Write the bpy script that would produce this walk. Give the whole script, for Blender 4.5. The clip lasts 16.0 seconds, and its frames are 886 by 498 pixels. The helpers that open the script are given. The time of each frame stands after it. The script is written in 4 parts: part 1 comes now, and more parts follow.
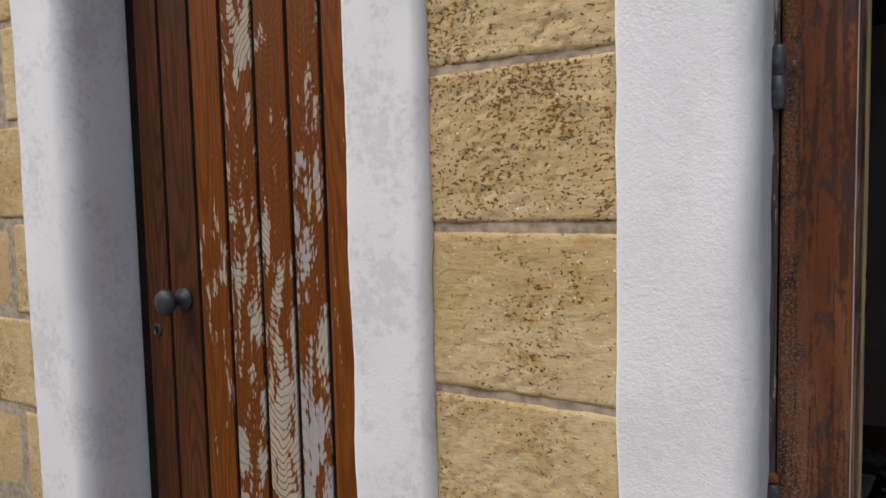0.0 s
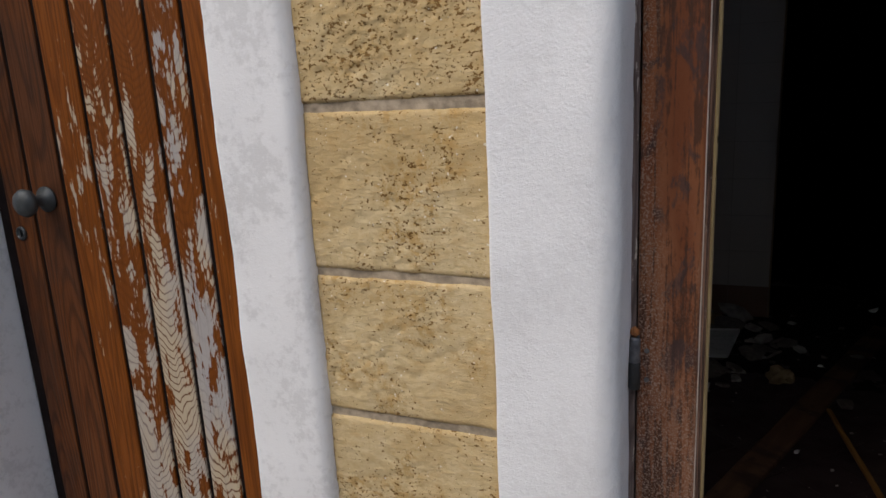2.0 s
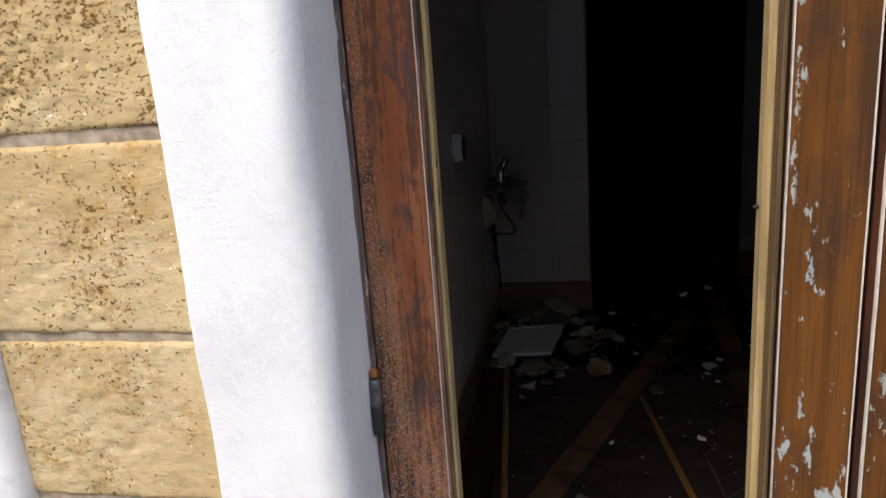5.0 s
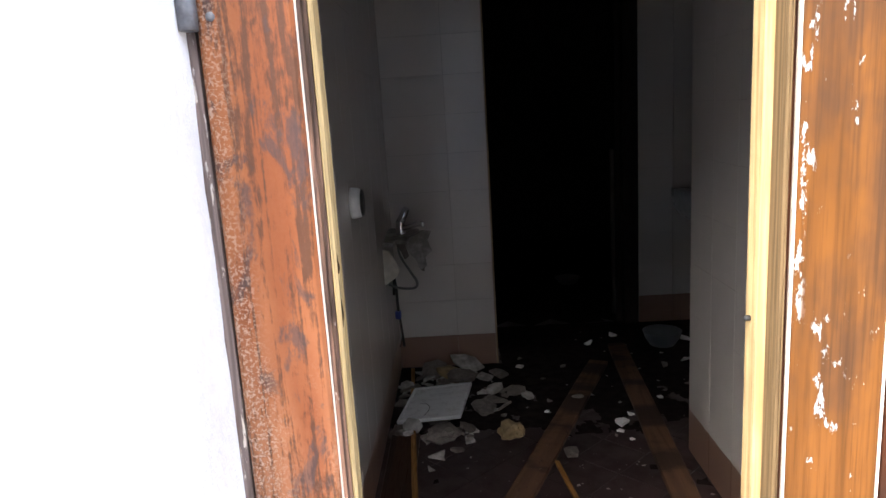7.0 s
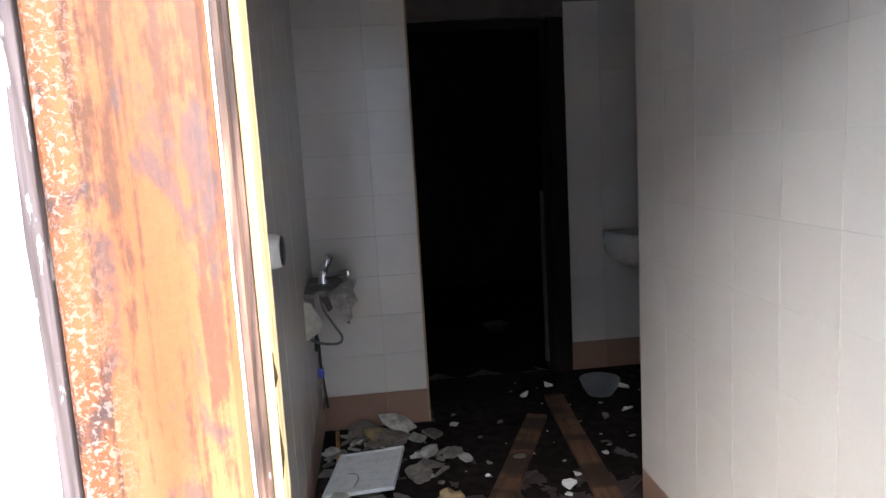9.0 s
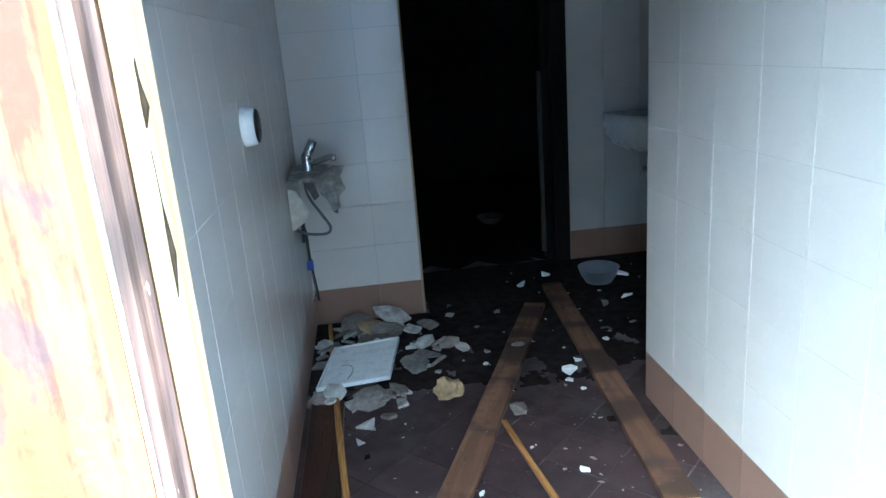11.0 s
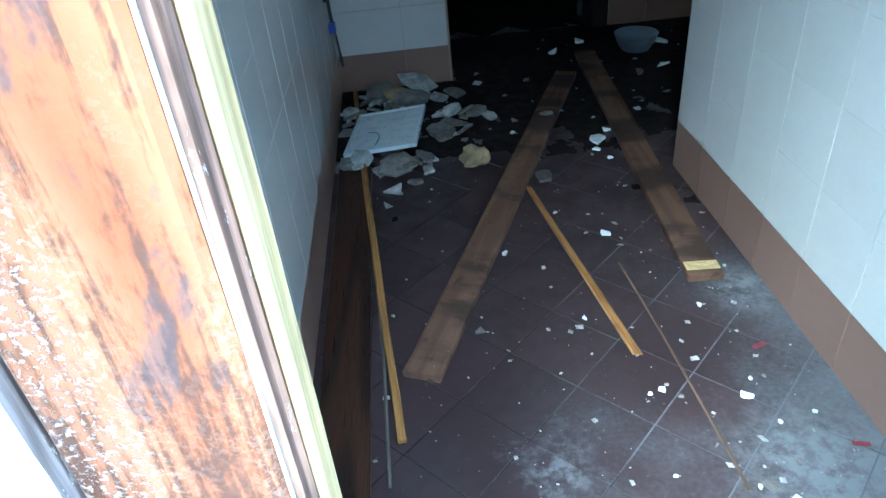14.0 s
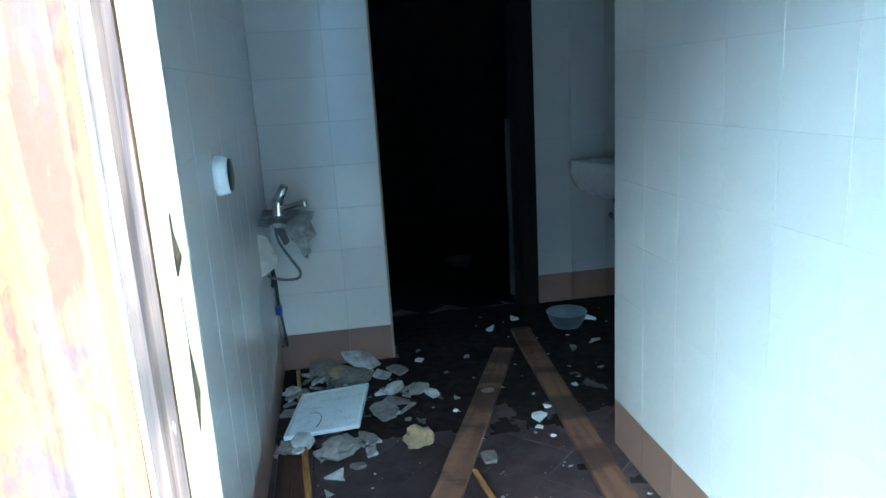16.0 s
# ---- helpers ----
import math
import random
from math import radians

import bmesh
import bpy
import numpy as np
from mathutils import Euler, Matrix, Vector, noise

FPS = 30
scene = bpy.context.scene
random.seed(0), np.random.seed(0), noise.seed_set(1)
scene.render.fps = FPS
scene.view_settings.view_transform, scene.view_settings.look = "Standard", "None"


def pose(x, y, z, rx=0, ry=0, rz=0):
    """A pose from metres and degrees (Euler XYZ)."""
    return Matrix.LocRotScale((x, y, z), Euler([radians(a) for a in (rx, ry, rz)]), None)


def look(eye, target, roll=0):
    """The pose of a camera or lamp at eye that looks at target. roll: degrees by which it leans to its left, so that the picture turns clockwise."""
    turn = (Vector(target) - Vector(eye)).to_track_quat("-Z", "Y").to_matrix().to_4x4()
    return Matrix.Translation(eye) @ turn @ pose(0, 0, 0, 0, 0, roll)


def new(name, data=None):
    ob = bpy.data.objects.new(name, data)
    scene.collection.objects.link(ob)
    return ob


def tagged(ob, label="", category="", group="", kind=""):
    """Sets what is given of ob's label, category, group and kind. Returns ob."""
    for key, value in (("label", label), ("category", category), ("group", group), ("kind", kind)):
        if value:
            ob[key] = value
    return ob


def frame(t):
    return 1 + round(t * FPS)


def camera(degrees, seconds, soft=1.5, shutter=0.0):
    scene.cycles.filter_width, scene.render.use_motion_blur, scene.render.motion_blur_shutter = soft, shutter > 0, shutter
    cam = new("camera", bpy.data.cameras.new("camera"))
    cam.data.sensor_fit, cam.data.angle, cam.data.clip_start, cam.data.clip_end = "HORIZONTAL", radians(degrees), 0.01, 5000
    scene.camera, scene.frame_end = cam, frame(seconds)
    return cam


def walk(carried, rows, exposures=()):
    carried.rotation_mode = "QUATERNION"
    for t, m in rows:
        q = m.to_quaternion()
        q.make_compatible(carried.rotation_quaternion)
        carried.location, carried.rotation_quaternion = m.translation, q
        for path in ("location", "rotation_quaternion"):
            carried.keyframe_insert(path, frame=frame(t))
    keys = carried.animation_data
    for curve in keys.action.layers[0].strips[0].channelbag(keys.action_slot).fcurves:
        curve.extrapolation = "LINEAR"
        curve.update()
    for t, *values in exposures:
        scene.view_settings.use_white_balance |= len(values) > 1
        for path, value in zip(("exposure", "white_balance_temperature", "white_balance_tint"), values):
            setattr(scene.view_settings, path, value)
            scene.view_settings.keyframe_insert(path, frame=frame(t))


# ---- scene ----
cam = camera(65.4, 16.0)
PATH = [
    (0, (0.071, -0.899, 1.371), (-0.932, 0.826, 1.228), -1.3),
    (0.5, (0.082, -0.893, 1.359), (-0.831, 0.873, 1.146), -1.4),
    (1, (0.091, -0.879, 1.363), (-0.753, 0.907, 1.054), -1.9),
    (1.5, (0.101, -0.873, 1.364), (-0.682, 0.922, 0.96), -2.4),
    (2, (0.106, -0.88, 1.353), (-0.638, 0.917, 0.889), -3.0),
    (2.5, (0.112, -0.881, 1.358), (-0.578, 0.912, 0.803), -3.2),
    (3, (0.126, -0.873, 1.343), (-0.456, 0.946, 0.751), -3.4),
    (3.5, (0.144, -0.854, 1.328), (-0.325, 1.003, 0.75), -3.9),
    (4, (0.172, -0.825, 1.337), (-0.205, 1.053, 0.761), -4.3),
    (4.5, (0.205, -0.79, 1.324), (-0.109, 1.121, 0.825), -4.7),
    (5, (0.262, -0.724, 1.367), (-0.103, 1.183, 0.884), -4.2),
    (7.5, (0.211, -0.45, 1.402), (0.188, 1.527, 1.098), -3.5),
    (8, (0.257, -0.405, 1.391), (0.15, 1.584, 1.202), -2.2),
    (8.5, (0.256, -0.338, 1.368), (0.182, 1.641, 1.088), -2.4),
    (9, (0.157, -0.234, 1.379), (0.348, 1.736, 1.093), -3.3),
    (11.5, (0.163, -0.077, 1.251), (0.333, 1.787, 0.545), -4.7),
    (12, (0.168, -0.077, 1.244), (0.307, 1.726, 0.39), -4.8),
    (12.5, (0.168, -0.079, 1.239), (0.28, 1.672, 0.28), -4.8),
    (13, (0.166, -0.088, 1.238), (0.256, 1.593, 0.159), -5.2),
    (13.5, (0.158, -0.078, 1.227), (0.224, 1.561, 0.083), -5.6),
    (14, (0.156, -0.078, 1.233), (0.201, 1.571, 0.101), -5.6),
    (14.5, (0.156, -0.077, 1.262), (0.208, 1.659, 0.27), -5.3),
    (15, (0.156, -0.083, 1.283), (0.266, 1.765, 0.526), -4.3),
    (15.5, (0.159, -0.082, 1.308), (0.36, 1.812, 0.7), -3.8),
    (16, (0.147, -0.082, 1.309), (0.443, 1.841, 0.846), -3.4),
]
EXPOSURES = [(0, 0.26, 6200, 10), (2.5, 0.18, 6200, 10), (3.5, 0.26, 6200, 10), (5.2, 1.2, 6150, 10), (7.3, 3.4, 6150, 9), (8.2, 3.9, 6100, 8), (9.2, 4.9, 5800, 6),
             (11.3, 5.25, 4400, -12), (12.5, 5.05, 4250, -14), (13.5, 4.52, 4200, -15), (14.2, 4.52, 4100, -17), (15, 4.9, 4100, -18), (16, 5.35, 4080, -21)]
walk(cam, [(t, look(eye, target, roll)) for t, eye, target, roll in PATH], EXPOSURES)

# ---- world and light: bright overcast street ----
world = bpy.data.worlds.new("sky")
scene.world = world
world.use_nodes = True
wn = world.node_tree
sky = wn.nodes.new("ShaderNodeTexSky")
sky.sky_type, sky.sun_disc = "NISHITA", False
sky.dust_density, sky.ozone_density = 4.0, 0.6
sky.sun_elevation, sky.sun_rotation = radians(50), radians(209)
wn.links.new(sky.outputs[0], wn.nodes["Background"].inputs[0])
wn.nodes["Background"].inputs[1].default_value = 0.13
sun = new("sun", bpy.data.lights.new("sun", "SUN"))
sun.data.energy, sun.data.angle, sun.data.color = 1.6, radians(84), (1.0, 0.96, 0.9)
sun.matrix_world = look((-4.0, -7.2, 10), (0, 0, 0))


# ---- material kit ----
class Graph:
    """A small kit for node materials."""

    def __init__(self, name, rough=0.7, metal=0.0, spec=0.45):
        self.m = bpy.data.materials.new(name)
        self.m.use_nodes = True
        self.t = self.m.node_tree
        self.b = self.t.nodes["Principled BSDF"]
        self.b.inputs["Roughness"].default_value = rough
        self.b.inputs["Metallic"].default_value = metal
        self.b.inputs["Specular IOR Level"].default_value = spec

    def put(self, socket, value):
        if isinstance(value, bpy.types.NodeSocket):
            self.t.links.new(value, socket)
        elif isinstance(value, tuple) and len(value) == 3 and socket.type == "RGBA":
            socket.default_value = (*value, 1)
        else:
            socket.default_value = value

    def at(self, scale=(1, 1, 1), shift=0.0):
        """Object coordinates, stretched; shift moves each object's pattern by its own random amount."""
        co = self.t.nodes.new("ShaderNodeTexCoord").outputs["Object"]
        if shift:
            r = self.t.nodes.new("ShaderNodeObjectInfo").outputs["Random"]
            add = self.t.nodes.new("ShaderNodeVectorMath")
            add.operation = "ADD"
            self.put(add.inputs[0], co)
            k = self.math("MULTIPLY", r, shift)
            comb = self.t.nodes.new("ShaderNodeCombineXYZ")
            for n in range(3):
                self.put(comb.inputs[n], k)
            self.put(add.inputs[1], comb.outputs[0])
            co = add.outputs[0]
        m = self.t.nodes.new("ShaderNodeMapping")
        self.put(m.inputs["Vector"], co)
        m.inputs["Scale"].default_value = scale
        return m.outputs[0]

    def axis(self, n):
        """One object coordinate: 0 for x, 1 for y, 2 for z."""
        sep = self.t.nodes.new("ShaderNodeSeparateXYZ")
        self.put(sep.inputs[0], self.t.nodes.new("ShaderNodeTexCoord").outputs["Object"])
        return sep.outputs[n]

    def random(self):
        return self.t.nodes.new("ShaderNodeObjectInfo").outputs["Random"]

    def noise(self, vec, scale, detail=4, rough=0.55, twist=0.0):
        n = self.t.nodes.new("ShaderNodeTexNoise")
        self.put(n.inputs["Vector"], vec)
        for key, v in (("Scale", scale), ("Detail", detail), ("Roughness", rough), ("Distortion", twist)):
            n.inputs[key].default_value = v
        return n.outputs[0]

    def cells(self, vec, scale):
        n = self.t.nodes.new("ShaderNodeTexVoronoi")
        self.put(n.inputs["Vector"], vec)
        n.inputs["Scale"].default_value = scale
        return n.outputs["Distance"]

    def math(self, op, a, b=0.0):
        n = self.t.nodes.new("ShaderNodeMath")
        n.operation = op
        self.put(n.inputs[0], a)
        self.put(n.inputs[1], b)
        return n.outputs[0]

    def step(self, fac, lo, hi, to0=0.0, to1=1.0):
        n = self.t.nodes.new("ShaderNodeMapRange")
        n.interpolation_type = "SMOOTHSTEP"
        self.put(n.inputs["Value"], fac)
        for key, v in (("From Min", lo), ("From Max", hi), ("To Min", to0), ("To Max", to1)):
            self.put(n.inputs[key], v)
        return n.outputs[0]

    def mix(self, fac, a, b):
        n = self.t.nodes.new("ShaderNodeMix")
        n.data_type = "RGBA"
        self.put(n.inputs[0], fac)
        self.put(n.inputs[6], a)
        self.put(n.inputs[7], b)
        return n.outputs[2]

    def bump(self, height, strength=0.5, depth=0.002):
        n = self.t.nodes.new("ShaderNodeBump")
        self.put(n.inputs["Height"], height)
        n.inputs["Strength"].default_value, n.inputs["Distance"].default_value = strength, depth
        old = self.b.inputs["Normal"]
        if old.is_linked:
            self.put(n.inputs["Normal"], old.links[0].from_socket)
        self.put(old, n.outputs[0])
        return self

    def done(self, color, rough=None):
        self.put(self.b.inputs["Base Color"], color)
        if rough is not None:
            self.put(self.b.inputs["Roughness"], rough)
        return self.m


def plain(name, color, rough=0.6, metal=0.0, vary=0.15, scale=40, relief=0.0, gloss=0.45):
    """A surface of one paint or metal with grain at two scales."""
    g = Graph(name, rough, metal, gloss)
    co = g.at(shift=5.0)
    n = g.math("ADD", g.math("MULTIPLY", g.noise(co, scale, 5), 0.6), g.math("MULTIPLY", g.noise(co, scale / 8, 3), 0.4))
    if relief:
        g.bump(g.noise(co, scale * 3, 4), 0.6, relief)
    dark = tuple(c * (1 - vary) for c in color)
    lite = tuple(min(1, c * (1 + vary)) for c in color)
    return g.done(g.mix(g.step(n, 0.35, 0.65), dark, lite), g.step(n, 0.3, 0.7, rough + 0.08, max(0.03, rough - 0.08)))


def limestone(name, more=0.0):
    g = Graph(name, 0.95, 0, 0.2)
    co = g.at(shift=9.0)
    broad = g.noise(co, 5, 3)
    grain = g.noise(co, 240, 4, 0.7)
    blotch = g.noise(g.at((1, 1, 1.6), shift=9.0), 22, 5, 0.65)
    col = g.mix(g.step(broad, 0.35, 0.65), (0.55, 0.4, 0.195), (0.63, 0.495, 0.28))
    col = g.mix(g.step(blotch, 0.5, 0.74, 0, 0.4), col, (0.5, 0.29, 0.09))
    col = g.mix(g.step(g.noise(co, 11, 4, 0.6), 0.55, 0.75, 0, 0.5), col, (0.66, 0.54, 0.33))
    col = g.mix(g.step(grain, 0.5, 0.78, 0, 0.3), col, (0.74, 0.63, 0.41))
    # pits gather in patches, and some blocks have far more of them
    zone = g.step(g.noise(co, 8, 3, 0.55), 0.42, 0.62)
    where = g.math("ADD", g.math("MULTIPLY", zone, 0.06), g.math("ADD", g.math("MULTIPLY", g.step(g.random(), 0.55, 1.0), 0.02), more))
    ochre = g.math("MULTIPLY", g.step(g.noise(co, 55, 5, 0.7), 0.45, 0.62, 0, 0.75), zone)
    col = g.mix(ochre, col, (0.45, 0.265, 0.075))
    tone = g.step(g.noise(co, 75, 4, 0.65), 0.42, 0.62, 0, 0.35)
    col = g.mix(tone, col, (0.49, 0.35, 0.155))
    fine = g.step(g.math("ADD", g.noise(g.at((0.9, 1, 1.2), shift=9.0), 165, 3, 0.6, 0.3), where), 0.664, 0.688)
    coarse = g.step(g.math("ADD", g.noise(g.at((0.95, 1, 1.1), shift=9.0), 85, 5, 0.72, 0.25), g.math("MULTIPLY", where, 1.15)), 0.697, 0.72)
    pit = g.math("MAXIMUM", fine, coarse)
    col = g.mix(g.math("MULTIPLY", pit, 0.88), col, (0.18, 0.088, 0.018))
    col = g.mix(g.step(g.noise(co, 130, 2, 0.5), 0.7, 0.76, 0, 0.8), col, (0.85, 0.8, 0.66))
    g.bump(g.math("SUBTRACT", g.math("MULTIPLY", grain, 0.3), pit), 0.9, 0.0035)
    g.bump(blotch, 0.6, 0.005)
    g.bump(g.noise(g.at((0.6, 1, 1.5), shift=9.0), 65, 5, 0.65), 0.7, 0.004)
    return g.done(col)


def plaster(name, color, stain=(0.55, 0.54, 0.53), amount=0.5, relief=0.0015):
    g = Graph(name, 0.85, 0, 0.3)
    co = g.at()
    n1, n2, n3 = g.noise(co, 7, 4, 0.6), g.noise(co, 70, 5, 0.7), g.noise(co, 260, 3, 0.6)
    worn = g.step(g.math("MULTIPLY", n1, n2), 0.24, 0.36, 0, amount)
    col = g.mix(worn, color, stain)
    col = g.mix(g.step(n1, 0.3, 0.7, 0, 0.3), col, tuple(c * 0.88 for c in color))
    # hairline cracks
    crack = g.step(g.cells(g.at((1, 1, 0.5)), 5), 0.0, 0.004, 1, 0)
    col = g.mix(g.math("MULTIPLY", crack, g.step(n1, 0.5, 0.6)), col, (0.4, 0.37, 0.35))
    g.bump(g.math("ADD", n2, g.math("MULTIPLY", n3, 0.6)), 0.7, relief)
    return g.done(col)


def grain_of(g, shift=7.0, rings=9.0, figure=7.5, arch=0.0):
    """Contour rings stretched along z: the flat-sawn figure of softwood. Returns the rings and the fine fibre."""
    co = g.at((1, 1, 0.075), shift=shift)
    field = g.noise(co, figure, 1.5, 0.4)
    ring = g.math("ABSOLUTE", g.math("SINE", g.math("MULTIPLY", field, rings * 6.28)))
    if arch:
        # nested arches of a flat-sawn face, pointing down the board
        off = g.math("ABSOLUTE", g.math("SUBTRACT", g.axis(0), 0.042))
        rise = g.math("SUBTRACT", g.axis(2), g.math("ADD", g.math("MULTIPLY", off, 0.7), g.math("MULTIPLY", g.math("MULTIPLY", off, off), 14.0)))
        warp = g.noise(g.at((1, 1, 0.35), shift=shift), 11, 3, 0.5)
        ring = g.math("ABSOLUTE", g.math("SINE", g.math("ADD", g.math("MULTIPLY", rise, arch), g.math("MULTIPLY", warp, 26.0))))
    fibre = g.noise(g.at((1, 1, 0.03), shift=shift), 260, 4, 0.6)
    return ring, fibre


def varnished(name, top, deep, bare=(0.55, 0.45, 0.33), grey=(0.36, 0.34, 0.33), peel=0.0, rough=0.45, grainy=0.5, streak=0.2, rings=19.0, weather=0.0, spots=0.0, flake=30.0, drift=0.75, figure=7.5, arch=0.0, gloss=0.142, coarse=0.55):
    """Old varnished wood: figure under the varnish, and patches peeled to bare or weathered grey wood."""
    g = Graph(name, rough, 0, gloss)
    ring, fibre = grain_of(g, rings=rings, figure=figure, arch=arch)
    broad = g.noise(g.at((1, 1, 0.3), shift=3.0), 7, 3)
    col = g.mix(g.step(ring, 0.15, 0.85, 0, grainy), deep, top)
    col = g.mix(g.step(fibre, 0.42, 0.68, 0, coarse), col, tuple(c * 0.5 for c in deep))
    col = g.mix(g.step(broad, 0.45, 0.72, 0, 0.5), col, deep)
    height = g.math("ADD", g.math("MULTIPLY", ring, 0.25), g.math("MULTIPLY", fibre, 0.6))
    rgh = g.step(fibre, 0.3, 0.7, max(0.1, rough - 0.1), rough + 0.15)
    if spots:
        blot = g.step(g.noise(g.at((1, 1, 0.5), shift=4.0), 7, 5, 0.62), 0.44, 0.6, 0, spots)
        col = g.mix(blot, col, (0.03, 0.021, 0.017))
    if peel:
        # the varnish leaves the soft bands of the figure first, in flakes along the grain
        patch = g.noise(g.at((1, 1, streak), shift=11.0), flake, 8, 0.66)
        big = g.noise(g.at((1, 1, 0.45), shift=11.0), 6, 2)
        total = g.math("ADD", g.math("ADD", g.math("MULTIPLY", patch, 1.0), g.math("MULTIPLY", ring, 0.04)), g.math("MULTIPLY", big, drift))
        if arch:
            total = g.math("ADD", total, g.step(g.axis(2), 0.7, 1.45, 0.09, -0.02))
        off = g.step(total, 0.72 + drift / 2 - peel * 0.2, 0.745 + drift / 2 - peel * 0.2)
        naked = g.mix(g.step(ring, 0.1, 0.5), (0.14, 0.07, 0.035), bare)
        naked = g.mix(g.step(broad, 0.42, 0.6, 0, 0.4 + weather), naked, grey)
        naked = g.mix(g.step(fibre, 0.5, 0.7, 0, 0.35), naked, tuple(c * 0.45 for c in grey))
        col = g.mix(off, col, naked)
        rgh = g.math("MAXIMUM", rgh, g.math("MULTIPLY", off, 0.85))
        height = g.math("SUBTRACT", height, g.math("MULTIPLY", off, 0.7))
    g.bump(height, 0.7, 0.0014)
    return g.done(col, rgh)


def stile_wood(name):
    """Red-brown varnish with long dark figure, worn to pale crackle towards the hinge side and the foot."""
    g = Graph(name, 0.5, 0, 0.2)
    streak = g.noise(g.at((1, 1, 0.05)), 75, 4, 0.6, 0.6)
    hair = g.noise(g.at((1, 1, 0.06)), 210, 3, 0.6, 0.4)
    mottle = g.noise(g.at((1, 1, 0.4)), 150, 4, 0.65, 0.4)
    broad = g.noise(g.at((1, 1, 0.25)), 13, 3, 0.5)
    col = g.mix(g.step(broad, 0.38, 0.62), (0.155, 0.049, 0.018), (0.24, 0.09, 0.034))
    ragged = g.math("ADD", streak, g.math("ADD", g.math("MULTIPLY", g.math("SUBTRACT", mottle, 0.5), 0.45), g.math("MULTIPLY", g.math("SUBTRACT", hair, 0.5), 0.35)))
    col = g.mix(g.step(ragged, 0.47, 0.62, 0.0, 0.78), col, (0.042, 0.022, 0.015))
    stain = g.step(g.noise(g.at((1, 1, 0.45)), 30, 5, 0.66, 0.4), 0.53, 0.62, 0.0, 0.8)
    col = g.mix(stain, col, (0.05, 0.033, 0.032))
    worn = g.math("ADD", g.step(g.axis(0), 0.0, 0.055, 0.25, 0.0), g.math("MULTIPLY", g.noise(g.at((1, 1, 0.35)), 14, 4), 0.5))
    # paler, less red colour from z 1.35 downwards
    pale_foot = g.math("MULTIPLY", g.step(g.axis(2), 0.85, 1.35, 0.6, 0.0), g.step(broad, 0.35, 0.6))
    col = g.mix(g.math("MULTIPLY", pale_foot, g.step(ragged, 0.43, 0.56, 1.0, 0.08)), col, (0.27, 0.14, 0.085))
    worn = g.math("ADD", worn, g.step(g.axis(2), 0.75, 1.25, 0.24, 0.0))
    crackle = g.step(g.noise(g.at((0.8, 1, 0.8)), 340, 5, 0.7, 0.5), 0.5, 0.58)
    fl = g.math("MULTIPLY", crackle, g.step(worn, 0.3, 0.58, 0.01, 0.75))
    col = g.mix(fl, col, (0.42, 0.31, 0.25))
    g.bump(g.math("SUBTRACT", g.math("MULTIPLY", streak, 0.5), fl), 0.8, 0.0014)
    return g.done(col, g.step(mottle, 0.3, 0.7, 0.42, 0.7))


def board_wood(name):
    """A used scaffold board: tan sapwood with dark grain, dirty cross bands and knots."""
    g = Graph(name, 0.8, 0, 0.12)
    ring, fibre = grain_of(g, rings=3.0, figure=9.0)
    col = g.mix(g.step(ring, 0.1, 0.8), (0.085, 0.046, 0.029), (0.112, 0.062, 0.039))
    col = g.mix(g.step(fibre, 0.45, 0.68, 0, 0.35), col, (0.06, 0.033, 0.02))
    bands = g.noise(g.at((0.35, 0.35, 1.0), shift=4.0), 5.0, 4, 0.6)
    col = g.mix(g.step(bands, 0.46, 0.6, 0, 0.85), col, (0.026, 0.017, 0.014))
    col = g.mix(g.step(g.noise(g.at((1, 1, 0.6), shift=8.0), 26, 4, 0.6), 0.58, 0.72, 0, 0.7), col, (0.03, 0.02, 0.015))
    col = g.mix(g.step(g.noise(g.at((1, 1, 0.8), shift=6.0), 70, 4, 0.6), 0.66, 0.73, 0, 0.4), col, (0.26, 0.22, 0.19))
    g.bump(fibre, 0.6, 0.0012)
    return g.done(col)


def tile_paint(name, color, rough=0.22, vary=0.05):
    g = Graph(name, rough, 0, 0.5)
    co = g.at(shift=6.0)
    tone = g.mix(g.random(), tuple(c * (1 - vary) for c in color), tuple(min(1, c * (1 + vary)) for c in color))
    dust = g.noise(co, 9, 5, 0.6)
    col = g.mix(g.step(dust, 0.35, 0.8, 0, 0.16), tone, tuple(c * 0.8 for c in color))
    g.bump(g.noise(co, 14, 2), 0.1, 0.002)
    return g.done(col)


SPILLS = ((0.37, 0.85, 0.17), (0.9, 0.76, 0.26), (1.0, 1.36, 0.14), (0.26, 0.93, 0.09))  # plaster dust spilt on the floor: x, y, reach


def floor_joint(name):
    """Joints filled with pale dust on the trodden side and with dark grime along the west wall and at the back."""
    g = Graph(name, 0.9, 0, 0.3)
    sep = g.t.nodes.new("ShaderNodeSeparateXYZ")
    world_ = g.t.nodes.new("ShaderNodeNewGeometry").outputs["Position"]
    g.put(sep.inputs[0], world_)
    dust = g.math("ADD", g.math("SUBTRACT", g.math("MULTIPLY", sep.outputs[0], 0.6), g.math("MULTIPLY", sep.outputs[1], 0.22)), g.noise(world_, 5, 5, 0.6))
    return g.done(g.mix(g.step(dust, 0.42, 0.75), (0.016, 0.013, 0.013), (0.105, 0.104, 0.112)))


